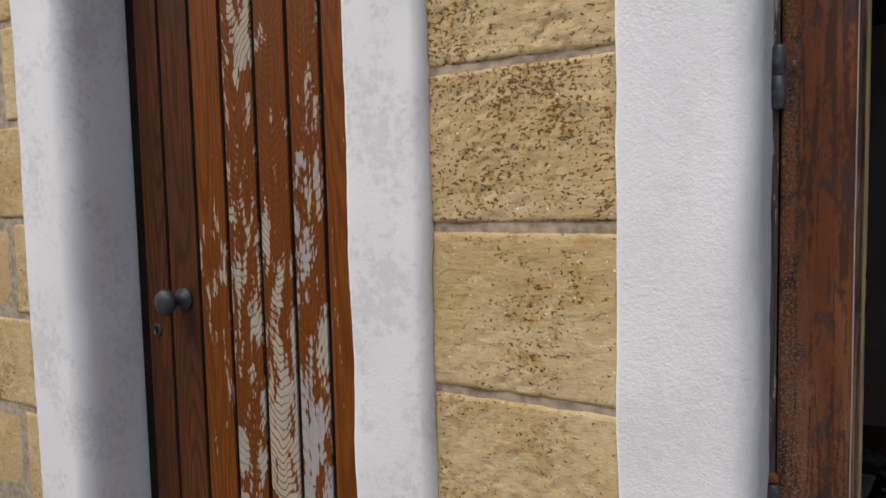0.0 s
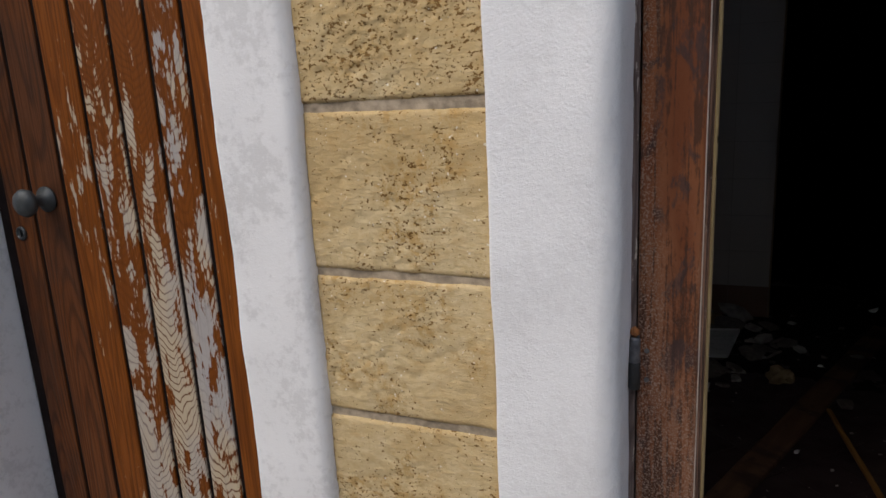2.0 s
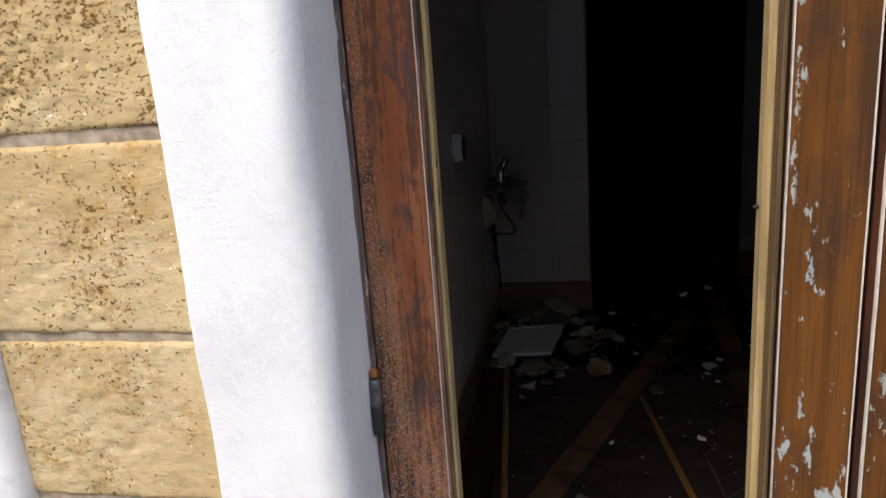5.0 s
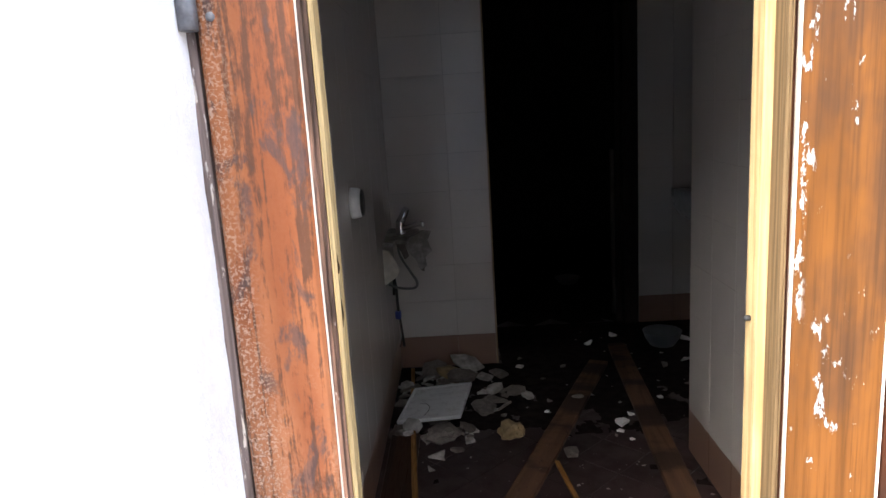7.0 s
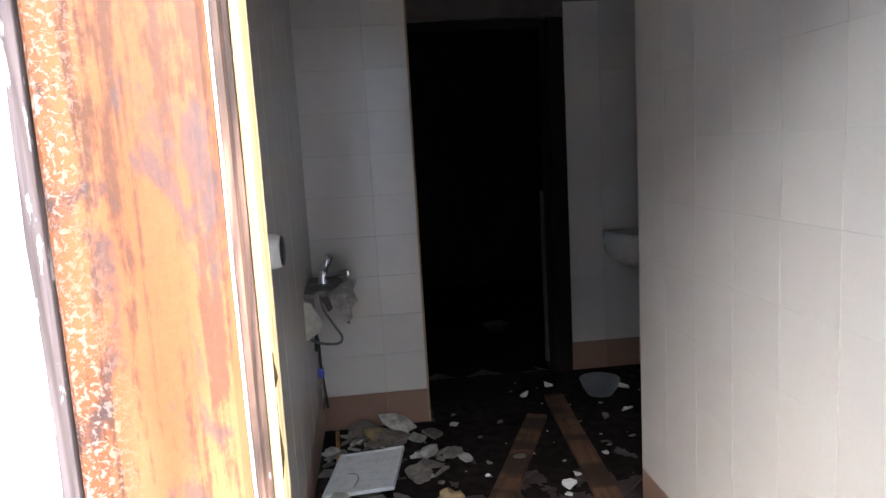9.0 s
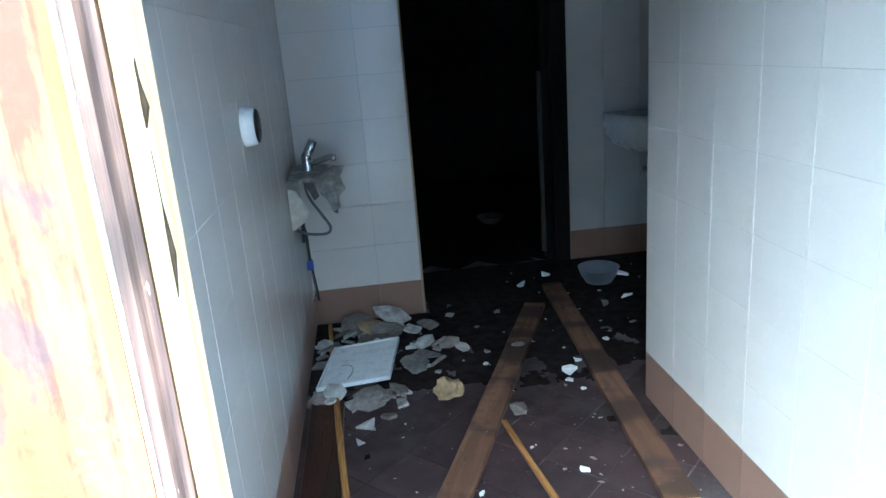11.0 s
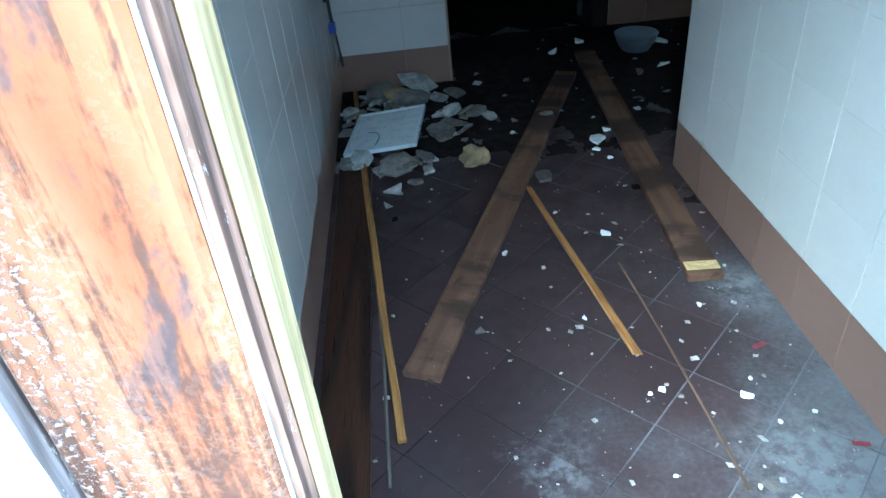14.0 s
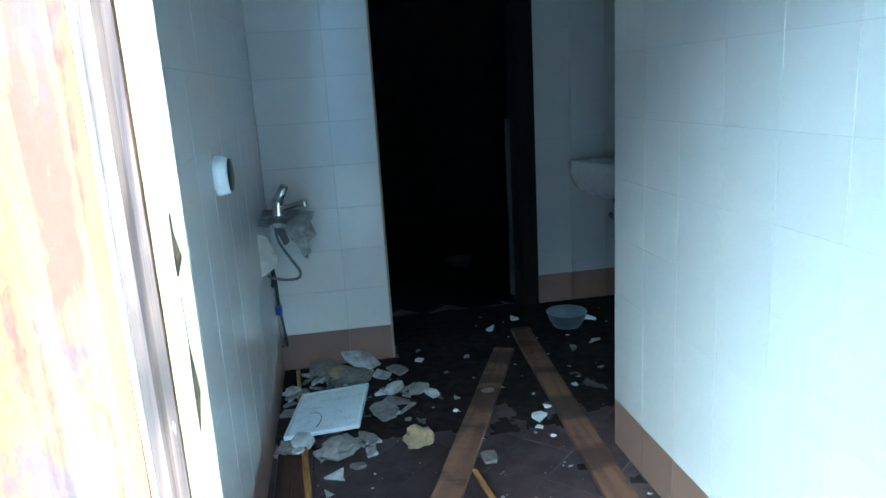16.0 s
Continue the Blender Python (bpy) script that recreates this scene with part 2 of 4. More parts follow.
def floor_paint(name):
    g = Graph(name, 0.5, 0, 0.3)
    co = g.at(shift=8.0)
    world_ = g.t.nodes.new("ShaderNodeNewGeometry").outputs["Position"]
    dust = g.noise(world_, 3.2, 6, 0.62)
    speck = g.noise(world_, 75, 4, 0.65)
    tone = g.mix(g.random(), (0.0195, 0.0105, 0.0108), (0.03, 0.0155, 0.016))
    tone = g.mix(g.step(g.noise(co, 30, 5, 0.6), 0.4, 0.7, 0, 0.5), tone, (0.028, 0.0165, 0.0175))
    sep = g.t.nodes.new("ShaderNodeSeparateXYZ")
    g.put(sep.inputs[0], world_)
    # plaster dust has blown in from the door and settled along the east wall
    drift = g.math("SUBTRACT", g.math("MULTIPLY", sep.outputs[0], 0.6), g.math("MULTIPLY", sep.outputs[1], 0.42))
    drift = g.math("ADD", g.math("ADD", drift, g.math("MULTIPLY", dust, 1.0)), g.math("MULTIPLY", speck, 0.35))
    for cx, cy, reach in SPILLS:
        d = g.t.nodes.new("ShaderNodeVectorMath")
        d.operation = "DISTANCE"
        g.put(d.inputs[0], world_)
        d.inputs[1].default_value = (cx, cy, 0.0)
        drift = g.math("ADD", drift, g.math("MULTIPLY", g.step(d.outputs["Value"], 0.0, reach, 0.36, 0.0), g.step(g.noise(world_, 24, 6, 0.7), 0.38, 0.62)))
    col = g.mix(g.step(drift, 0.55, 1.25, 0.02, 0.6), tone, (0.235, 0.235, 0.245))
    col = g.mix(g.step(speck, 0.66, 0.75, 0, 0.35), col, (0.4, 0.39, 0.39))
    g.bump(speck, 0.3, 0.001)
    return g.done(col, g.step(dust, 0.4, 0.65, 0.38, 0.75))


STONE = limestone("yellow shelly limestone")
STONE_PITTED = limestone("deeply pitted shelly limestone", 0.046)
# for the added house out of view; its tone sets the bounced light
OPPOSITE = plain("plain plaster of the unseen house", (0.6, 0.57, 0.52), 0.95, 0, 0.2, 3, 0.003)
MORTAR = plain("grey mortar", (0.37, 0.3, 0.215), 0.95, 0, 0.3, 60, 0.003)
WHITE_ROUGH = plaster("white stucco", (0.84, 0.84, 0.84), (0.7, 0.69, 0.69), 0.35, 0.003)
WHITE_WORN = plaster("worn whitewash", (0.82, 0.815, 0.81), (0.55, 0.54, 0.53), 0.5, 0.0012)
BROWN, DEEP = (0.27, 0.083, 0.01), (0.14, 0.04, 0.005)
PLANK_WOOD = [varnished("varnished plank " + tag, BROWN if k > 1 else (0.15, 0.05, 0.014), DEEP if k > 1 else (0.07, 0.024, 0.008), peel=p, bare=(0.46, 0.375, 0.26), weather=w, flake=48.0, streak=0.22, drift=dr, figure=6.0, rings=21.0,
                        arch=ar, grainy=(0.8, 0.8, 0.4, 0.25, 0.25, 0.25, 0.4)[k], spots=0.0 if k > 1 else 0.35)
              for k, (tag, p, w, dr, ar) in enumerate((("sound", 0.0, 0, 0.5, 0.0), ("worn", 0.0, 0, 0.5, 0.0), ("chipped", 0.34, 0, 0.6, 0.0), ("peeled", 0.92, 0.1, 0.6, 150.0),
                                                       ("figured", 0.85, 0.15, 0.5, 190.0), ("greyed", 0.72, 0.55, 0.55, 120.0), ("edge", -0.1, 0, 0.5, 0.0)))]
STILE_WOOD = stile_wood("red-brown varnish")
STILE_EDGE = varnished("dark moulded edge", (0.1, 0.035, 0.015), (0.04, 0.016, 0.009), peel=-0.1, bare=(0.5, 0.4, 0.3))
EDGE_WORN = varnished("moulding worn to pale wood", (0.22, 0.17, 0.155), (0.11, 0.08, 0.07), bare=(0.52, 0.45, 0.38), grey=(0.42, 0.4, 0.4), peel=0.6, grainy=0.6, flake=110.0, drift=0.5)
PALE_MOULD = varnished("brown moulding scraped in places", (0.24, 0.135, 0.09), (0.09, 0.052, 0.04), bare=(0.5, 0.45, 0.4), grey=(0.4, 0.39, 0.4), peel=0.3, grainy=0.7, flake=90.0, streak=0.2, drift=0.3, spots=0.85)
GOUGE = plain("brown-black rot", (0.022, 0.014, 0.008), 0.97, 0, 0.3, 200, 0, 0.05)
RAW = varnished("raw pine edge", (0.56, 0.42, 0.21), (0.42, 0.29, 0.13), rough=0.7, grainy=0.7, rings=8.0, spots=0.2)
RAW_DULL = varnished("dull raw edge", (0.18, 0.12, 0.058), (0.125, 0.08, 0.038), rough=0.7, grainy=0.6)
LEAF_PAINT = varnished("ochre flaking varnish", (0.19, 0.074, 0.016), (0.12, 0.047, 0.011), bare=(0.4, 0.4, 0.36), grey=(0.36, 0.4, 0.4), peel=0.5, spots=0.5, grainy=0.6, streak=0.38, rings=4.0, weather=0.5, flake=58.0, drift=0.45)
STRIP = plain("yellowed edge strip", (0.3, 0.22, 0.125), 0.7, 0, 0.15, 30)
CREAM = plain("cream paint line", (0.75, 0.68, 0.58), 0.6, 0, 0.15, 60)
STEEL = plain("dull hinge steel", (0.13, 0.13, 0.14), 0.5, 0.5, 0.35, 90, 0.0006)
RUST = plain("rust", (0.3, 0.12, 0.04), 0.9, 0.1, 0.4, 120, 0.001)
BLACK = plain("black steel", (0.03, 0.03, 0.03), 0.5, 0.4, 0.3)
BRONZE = plain("dull grey-green knob", (0.05, 0.056, 0.058), 0.5, 0.3, 0.25, 60)
CHROME = plain("chrome", (0.75, 0.76, 0.78), 0.08, 1.0, 0.04)
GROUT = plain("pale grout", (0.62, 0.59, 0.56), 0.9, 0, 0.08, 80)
# darker copy of the pale grout, for the shaded return and back walls
GROUT_DIM = plain("grout darkened for shade", (0.36, 0.34, 0.31), 0.9, 0, 0.2, 80)
TILE_WHITE = tile_paint("glossy off-white tile", (0.58, 0.545, 0.505), 0.2, 0.02)
TILE_BROWN = tile_paint("dull pinkish-brown tile", (0.22, 0.135, 0.1), 0.35)
UPPER = plain("dingy brown-grey wall paint", (0.11, 0.09, 0.08), 0.9, 0, 0.15, 12, 0.001, 0.15)
CEIL = plain("grey ceiling paint", (0.32, 0.3, 0.28), 0.95, 0, 0.12, 8, 0.001)
# wall tone cut to near-black in place of the room's shade
DARK_WALL = plain("near-black wall for the unlit room", (0.02, 0.017, 0.015), 0.95, 0, 0.3, 8, 0.001, 0.1)
FLOOR = floor_paint("dusty oxblood floor tile")
FLOOR_JOINT = floor_joint("dusty floor joint")
SILL = plain("worn grey threshold stone", (0.15, 0.145, 0.15), 0.9, 0, 0.2, 40)
# covers groove shade, the unlit far room, and dirt with shade at the back
DIRT_SHADE = plain("near-black grime and shade", (0.0125, 0.009, 0.0085), 0.98, 0, 0.4, 20, 0.002, 0.08)
PAVING = plain("street paving", (0.2, 0.19, 0.18), 0.9, 0, 0.2, 6, 0.002)
CREAMY = plain("cream broken glaze", (0.52, 0.48, 0.4), 0.4, 0, 0.15, 30)
CERAMIC = plain("white glazed ceramic", (0.74, 0.74, 0.73), 0.25, 0, 0.1, 25)
SHARD = plain("dirty broken ceramic", (0.28, 0.265, 0.245), 0.5, 0, 0.4, 30)
BROKEN = plain("broken ceramic face", (0.125, 0.108, 0.095), 0.85, 0, 0.2, 50, 0.001)
GLAZE = plain("greyed tray glaze", (0.5, 0.51, 0.52), 0.3, 0, 0.012, 160)
PLASTIC = plain("cloudy white plastic", (0.135, 0.15, 0.165), 0.35, 0, 0.06, 20)
BOARD = board_wood("dirty pine board")
BOARD_DARK = varnished("dark stained board", (0.05, 0.021, 0.012), (0.016, 0.009, 0.007), rough=0.35, grainy=0.6, rings=3.0)
LATH = varnished("yellow lath", (0.3, 0.165, 0.05), (0.2, 0.1, 0.03), rough=0.6, grainy=0.5)
STICK = varnished("brown stick", (0.15, 0.1, 0.068), (0.09, 0.058, 0.038), rough=0.7)
ROCK = plain("yellow foam stone", (0.2, 0.145, 0.078), 0.95, 0, 0.35, 22, 0.004)
RUBBER = plain("grey hose", (0.12, 0.12, 0.12), 0.5, 0.2, 0.2)
BLUE = plain("blue plastic", (0.03, 0.05, 0.25), 0.4)
RED = plain("red paper", (0.17, 0.02, 0.03), 0.8)
DARK_WOOD = varnished("dark door frame", (0.025, 0.02, 0.017), (0.014, 0.011, 0.01), rough=0.8, gloss=0.05)
PALE_WOOD = varnished("pale worn strip", (0.13, 0.11, 0.1), (0.09, 0.075, 0.065), rough=0.8)


# ---- mesh kit ----
def box(bm, x0, x1, y0, y1, z0, z1, bevel=0.0):
    made = bmesh.ops.create_cube(bm, size=1.0, matrix=Matrix.Translation(((x0 + x1) / 2, (y0 + y1) / 2, (z0 + z1) / 2)) @ Matrix.Diagonal((x1 - x0, y1 - y0, z1 - z0, 1)))
    if bevel:
        edges = {e for v in made["verts"] for e in v.link_edges}
        bmesh.ops.bevel(bm, geom=list(edges), offset=bevel, segments=2, affect="EDGES", profile=0.6)
    return bm


def boxes(*rows, bevel=0.0):
    bm = bmesh.new()
    for row in rows:
        box(bm, *row, bevel=bevel)
    return bm


def loft(bm, profile, heights, wobble=0.0, seed=0.0):
    """A closed profile in x and y carried up the heights, with uneven hand-worked faces."""
    rings = []
    for z in heights:
        ring = []
        for x, y in profile:
            d = noise.noise_vector((x * 9 + seed, y * 9, z * 7)) * wobble + noise.noise_vector((x * 40 + seed, y * 40, z * 34)) * wobble * 0.35
            ring.append(bm.verts.new((x + d.x, y + d.y, z)))
        rings.append(ring)
    count = len(profile)
    for a, b in zip(rings, rings[1:]):
        for n in range(count):
            bm.faces.new((a[n], a[(n + 1) % count], b[(n + 1) % count], b[n]))
    bm.faces.new(list(reversed(rings[0])))
    bm.faces.new(rings[-1])
    return bm


def tube(bm, points, radius, sides=10):
    """A pipe along points."""
    pts = [Vector(p) for p in points]
    rings = []
    for n, p in enumerate(pts):
        way = (pts[min(n + 1, len(pts) - 1)] - pts[max(n - 1, 0)]).normalized()
        side = way.cross(Vector((0.31, 0.22, 0.92))).normalized()
        up = way.cross(side)
        r = radius[n] if isinstance(radius, (list, tuple)) else radius
        rings.append([bm.verts.new(p + (side * math.cos(a) + up * math.sin(a)) * r) for a in [2 * math.pi * k / sides for k in range(sides)]])
    for a, b in zip(rings, rings[1:]):
        for n in range(sides):
            bm.faces.new((a[n], a[(n + 1) % sides], b[(n + 1) % sides], b[n]))
    bm.faces.new(list(reversed(rings[0])))
    bm.faces.new(rings[-1])
    return bm


def lathe(bm, outline, sides=32, m=None):
    """An outline of (radius, height) turned about z."""
    rings = [[bm.verts.new((r * math.cos(a), r * math.sin(a), z)) for a in [2 * math.pi * k / sides for k in range(sides)]] for r, z in outline]
    for a, b in zip(rings, rings[1:]):
        for n in range(sides):
            bm.faces.new((a[n], a[(n + 1) % sides], b[(n + 1) % sides], b[n]))
    bm.faces.new(list(reversed(rings[0])))
    bm.faces.new(rings[-1])
    if m is not None:
        bmesh.ops.transform(bm, matrix=m, verts=[v for ring in rings for v in ring])
    return bm


def curve_points(points, steps=8):
    """A smooth line through points."""
    p = [Vector(q) for q in points]
    p = [p[0] * 2 - p[1], *p, p[-1] * 2 - p[-2]]
    out = []
    for a, b, c, d in zip(p, p[1:], p[2:], p[3:]):
        for k in range(steps):
            t = k / steps
            out.append(0.5 * (2 * b + (c - a) * t + (2 * a - 5 * b + 4 * c - d) * t * t + (3 * b - a - 3 * c + d) * t**3))
    return out + [p[-2]]


def mesh_of(name, bm, material, smooth=False):
    bmesh.ops.recalc_face_normals(bm, faces=bm.faces)
    me = bpy.data.meshes.new(name)
    bm.to_mesh(me)
    bm.free()
    for mat_ in material if isinstance(material, list) else [material]:
        me.materials.append(mat_)
    if smooth:
        me.polygons.foreach_set("use_smooth", [True] * len(me.polygons))
    return me


def part(name, bm, material, parent, label="", m=None, smooth=False):
    """Links a bmesh, or a mesh that exists already, as one object under a thing or a part."""
    ob = new(name, bm if isinstance(bm, bpy.types.Mesh) else mesh_of(name, bm, material, smooth))
    ob.parent = parent
    if m is not None:
        ob.matrix_basis = m
    return tagged(ob, label)


def thing(name, place, label, category, group="", bm=None, material=None, smooth=False, turn=(0, 0, 0)):
    ob = new(name, mesh_of(name, bm, material, smooth) if bm else None)
    ob.matrix_basis = pose(*place, *turn)
    return tagged(ob, label, category, group)


def structure(name, bm, material, label, category, smooth=False):
    return tagged(new(name, mesh_of(name, bm, material, smooth)), label, category, "", "structure")


def steps(a, b, d):
    n = max(1, round((b - a) / d))
    return [a + (b - a) * k / n for k in range(n + 1)]


# ---- the street front ----
TOP = 2.2
structure("ground", boxes((-150, 150, -150, 0.0, -0.2, 0.0)), PAVING, "grey street paving before the old house front", "ground")
wall_front = structure("wall_front", boxes((-4, -1.46, 0.005, 0.2, 0, 3.2), (-0.54, -0.1, 0.005, 0.2, 0, 3.2), (1.05, 4, 0.005, 0.2, 0, 3.2),
                       (-1.46, -0.54, 0.005, 0.2, TOP, 3.2), (-0.1, 1.05, 0.005, 0.2, TOP, 3.2)), MORTAR,
                       "yellow limestone block wall with grey mortar joints", "wall")


def dense(pts, d=0.02):
    out = []
    for (x0, y0), (x1, y1) in zip(pts, pts[1:] + pts[:1]):
        n = max(1, int(math.hypot(x1 - x0, y1 - y0) / d))
        out += [(x0 + (x1 - x0) * k / n, y0 + (y1 - y0) * k / n) for k in range(n)]
    return out


def jamb(name, x_wall, x_open, r_open, r_wall, material, label, seed):
    """A plastered door surround: proud of the stone, its corner rounded towards the opening."""
    s = 1 if x_open > x_wall else -1
    front = -0.02
    pts = [(x_wall + s * (r_wall - r_wall * math.cos(radians(a))), front + r_wall - r_wall * math.sin(radians(a))) for a in range(0, 91, 18)]
    pts += [(x_open - s * (r_open - r_open * math.sin(radians(a))), front + r_open - r_open * math.cos(radians(a))) for a in range(0, 91, 12)]
    pts += [(x_open, 0.2), (x_wall, 0.2)]
    return structure(name, loft(bmesh.new(), dense(pts), steps(0.0, TOP + 0.16, 0.02), 0.0032, seed), material, label, "door trim", smooth=True)


jamb("trim_1", -0.183, -0.013, 0.035, 0.006, WHITE_ROUGH, "bright white stucco door surround with a rounded edge", 3.1)
jamb("trim_2", -0.471, -0.62, 0.012, 0.022, WHITE_WORN, "white plaster door surround, scuffed with grey patches", 8.4)
jamb("trim_3", -1.543, -1.365, 0.045, 0.008, WHITE_WORN, "white plaster door surround with a wide rounded reveal", 5.2)
jamb("trim_4", 1.17, 0.99, 0.035, 0.006, WHITE_ROUGH, "bright white stucco door surround with a rounded edge", 6.6)
structure("trim_5", boxes((-0.012, 0.989, -0.019, 0.2, TOP, TOP + 0.16), bevel=0.006), WHITE_ROUGH, "white stucco lintel above the open doorway", "door trim")
structure("trim_6", boxes((-1.364, -0.621, -0.019, 0.2, TOP, TOP + 0.16), bevel=0.006), WHITE_WORN, "white plaster lintel above the plank door", "door trim")


# added unseen block closes the view behind the camera and holds back low sky
house = thing("unseen_house", (0.0, -6.5, 0.0), "unseen plastered block added to hold back low sky light", "house")
part("wall", boxes((-16, 16, -6.0, 0.0, 0, 5.0)), OPPOSITE, house)
part("roof", boxes((-16.2, 16.2, -6.2, 0.25, 5.0, 5.2), bevel=0.02), MORTAR, house)

# ---- the closed plank door ----
DX = -1.0
plank_door = thing("plank_door", (DX, 0.134, 0.01), "closed brown tongue-and-groove door with peeling varnish", "door")
GROOVES = (-1.332, -1.248, -1.149, -1.056, -0.963, -0.874, -0.789, -0.7, -0.618)
for k, (x, x_next) in enumerate(zip(GROOVES, GROOVES[1:])):
    wide = x_next - x
    bm = boxes((0.0052, wide - 0.0052, 0.0, 0.03, 0, TOP - 0.03), bevel=0.0025)
    part("plank", bm, PLANK_WOOD[min(k, 6)], plank_door, "", pose(x - DX, 0, 0))
# near-black backing stands in for the shade of deep grooves
part("backing", boxes((-0.36, 0.378, 0.0045, 0.04, 0, TOP - 0.03)), DIRT_SHADE, plank_door, "dark backing painted as the shade in the grooves")
knob = part("door_knob", lathe(bmesh.new(), [(0.026, 0), (0.027, 0.006), (0.013, 0.01), (0.0105, 0.03), (0.015, 0.036), (0.026, 0.043), (0.029, 0.053), (0.024, 0.062), (0.008, 0.066)], 28),
            BRONZE, plank_door, "dull grey metal knob", pose(-1.2 - DX, 0.0, 1.152, 90), smooth=True)
lock = part("keyhole", lathe(bmesh.new(), [(0.015, 0), (0.015, 0.004), (0.012, 0.006), (0.0105, 0.006), (0.0095, 0.003), (0.003, 0.002)], 24), BRONZE, plank_door,
            "small round lock cylinder", pose(-1.297 - DX, 0.0, 1.076, 90), smooth=True)
part("key_slot", boxes((-0.0018, 0.0018, -0.0075, 0.0075, 0.002, 0.0055)), BLACK, lock)

# ---- the broken door in the open doorway ----
door_frame = thing("door_frame", (-0.008, 0.12, 0.0), "thin dark weathered wooden strip beside the hinges", "door frame",
                   bm=boxes((-0.006, 0.0035, 0.0, 0.042, 0.0, TOP - 0.002), bevel=0.001), material=EDGE_WORN)
left_leaf = thing("door_leaf", (0.0, 0.117, 0.012), "narrow hinged door stile of red-brown varnished wood, broken open", "door", "leaves of the broken door")
HI = TOP - 0.02
part("stile", loft(bmesh.new(), [(-0.002, 0.003), (0.001, 0.0), (0.0795, 0.0), (0.083, 0.003), (0.083, 0.034), (-0.002, 0.034)], steps(0, HI, 0.1), 0.0007, 1.0), STILE_WOOD, left_leaf)
part("bead", loft(bmesh.new(), [(0.0832, 0.003), (0.0838, 0.0012), (0.0847, 0.003), (0.0847, 0.028), (0.0832, 0.028)], steps(0, HI, 0.03), 0.0004, 2.0), CREAM, left_leaf, "split pale bead along the stile")
part("moulding", loft(bmesh.new(), [(0.0849, 0.0036), (0.0885, 0.0042), (0.0898, 0.0085), (0.092, 0.0105), (0.092, 0.03), (0.0849, 0.03)], steps(0, HI, 0.03), 0.0005, 4.0), PALE_MOULD, left_leaf, "brown moulding worn pale")
part("torn_edge", loft(bmesh.new(), [(0.0922, 0.013), (0.0935, 0.0105), (0.0965, 0.016), (0.0978, 0.033), (0.0922, 0.033)], steps(0, HI, 0.03), 0.0006, 6.0), RAW, left_leaf, "raw splintered pine edge")
for z0, z1, dx in ((1.185, 1.232, 0.0), (1.238, 1.258, 0.001), (1.205, 1.215, -0.006)):
    mid_z = (z0 + z1) / 2
    part("split", tube(bmesh.new(), [(0.0, 0, z0), (0.0006, 0.0005, mid_z - (z1 - z0) * 0.2), (-0.0004, 0.001, mid_z + (z1 - z0) * 0.15), (0.0003, 0, z1)], [0.0003, 0.0012, 0.0009, 0.0002], 7), GOUGE, left_leaf,
         "black gouge in the raw edge", pose(0.0966 + dx * 0.5, 0.0185 - dx * 0.4, 0.006))


def hinge(z, low):
    """A lift-off hinge: two knuckles on a pin, and a plate with screws."""
    h = part("hinge", boxes((-0.009, 0.003, -0.0015, 0.0, 0.0, 0.082), bevel=0.0005), STEEL, left_leaf, "worn steel lift-off hinge", pose(-0.002, -0.001, z - 0.012))
    part("knuckle", lathe(bmesh.new(), [(0.0078, 0.0), (0.0086, 0.001), (0.0086, 0.041), (0.0078, 0.042)], 20), BLACK if low else STEEL, h, "", pose(-0.003, -0.008, 0), smooth=True)
    part("knuckle", lathe(bmesh.new(), [(0.0074, 0.0425), (0.0083, 0.0435), (0.0083, 0.078), (0.006, 0.082)], 20), STEEL, h, "", pose(-0.003, -0.008, 0), smooth=True)
    for dz in (0.012, 0.058):
        part("screw", lathe(bmesh.new(), [(0.004, 0), (0.004, 0.001), (0.002, 0.0018)], 12), STEEL, h, "dull screw head", pose(0.0135, 0.0012, dz, 90))
    if low:
        part("rust_crust", lathe(bmesh.new(), [(0.003, 0.083), (0.007, 0.087), (0.006, 0.094), (0.002, 0.098)], 9), RUST, h, "orange rust crust", pose(-0.003, -0.008, 0))


hinge(1.479, False)
hinge(0.895, True)

right_leaf = thing("door_leaf", (0.483, 0.1, 0.012), "door leaf of ochre varnished planks flaking to grey", "door", "leaves of the broken door")
part("raw_rebate", boxes((0.001, 0.014, 0.027, 0.052, 0, HI), bevel=0.0012), RAW, right_leaf, "pale raw pine rebate")
part("rebate_step", boxes((0.0095, 0.0125, 0.002, 0.0268, 0, HI), bevel=0.0008), RAW_DULL, right_leaf, "dull tan rebate step")
part("bead", loft(bmesh.new(), [(0.0127, 0.002), (0.0134, 0.0008), (0.0142, 0.002), (0.0142, 0.03), (0.0127, 0.03)], steps(0, HI, 0.03), 0.0003, 3.0), RAW_DULL, right_leaf, "worn pale bead")
part("moulding", loft(bmesh.new(), [(0.0144, 0.006), (0.0165, 0.009), (0.0185, 0.006), (0.0193, 0.008), (0.0193, 0.04), (0.0144, 0.04)], steps(0, HI, 0.05), 0.0004, 9.0), STILE_EDGE, right_leaf, "dark worn moulding")
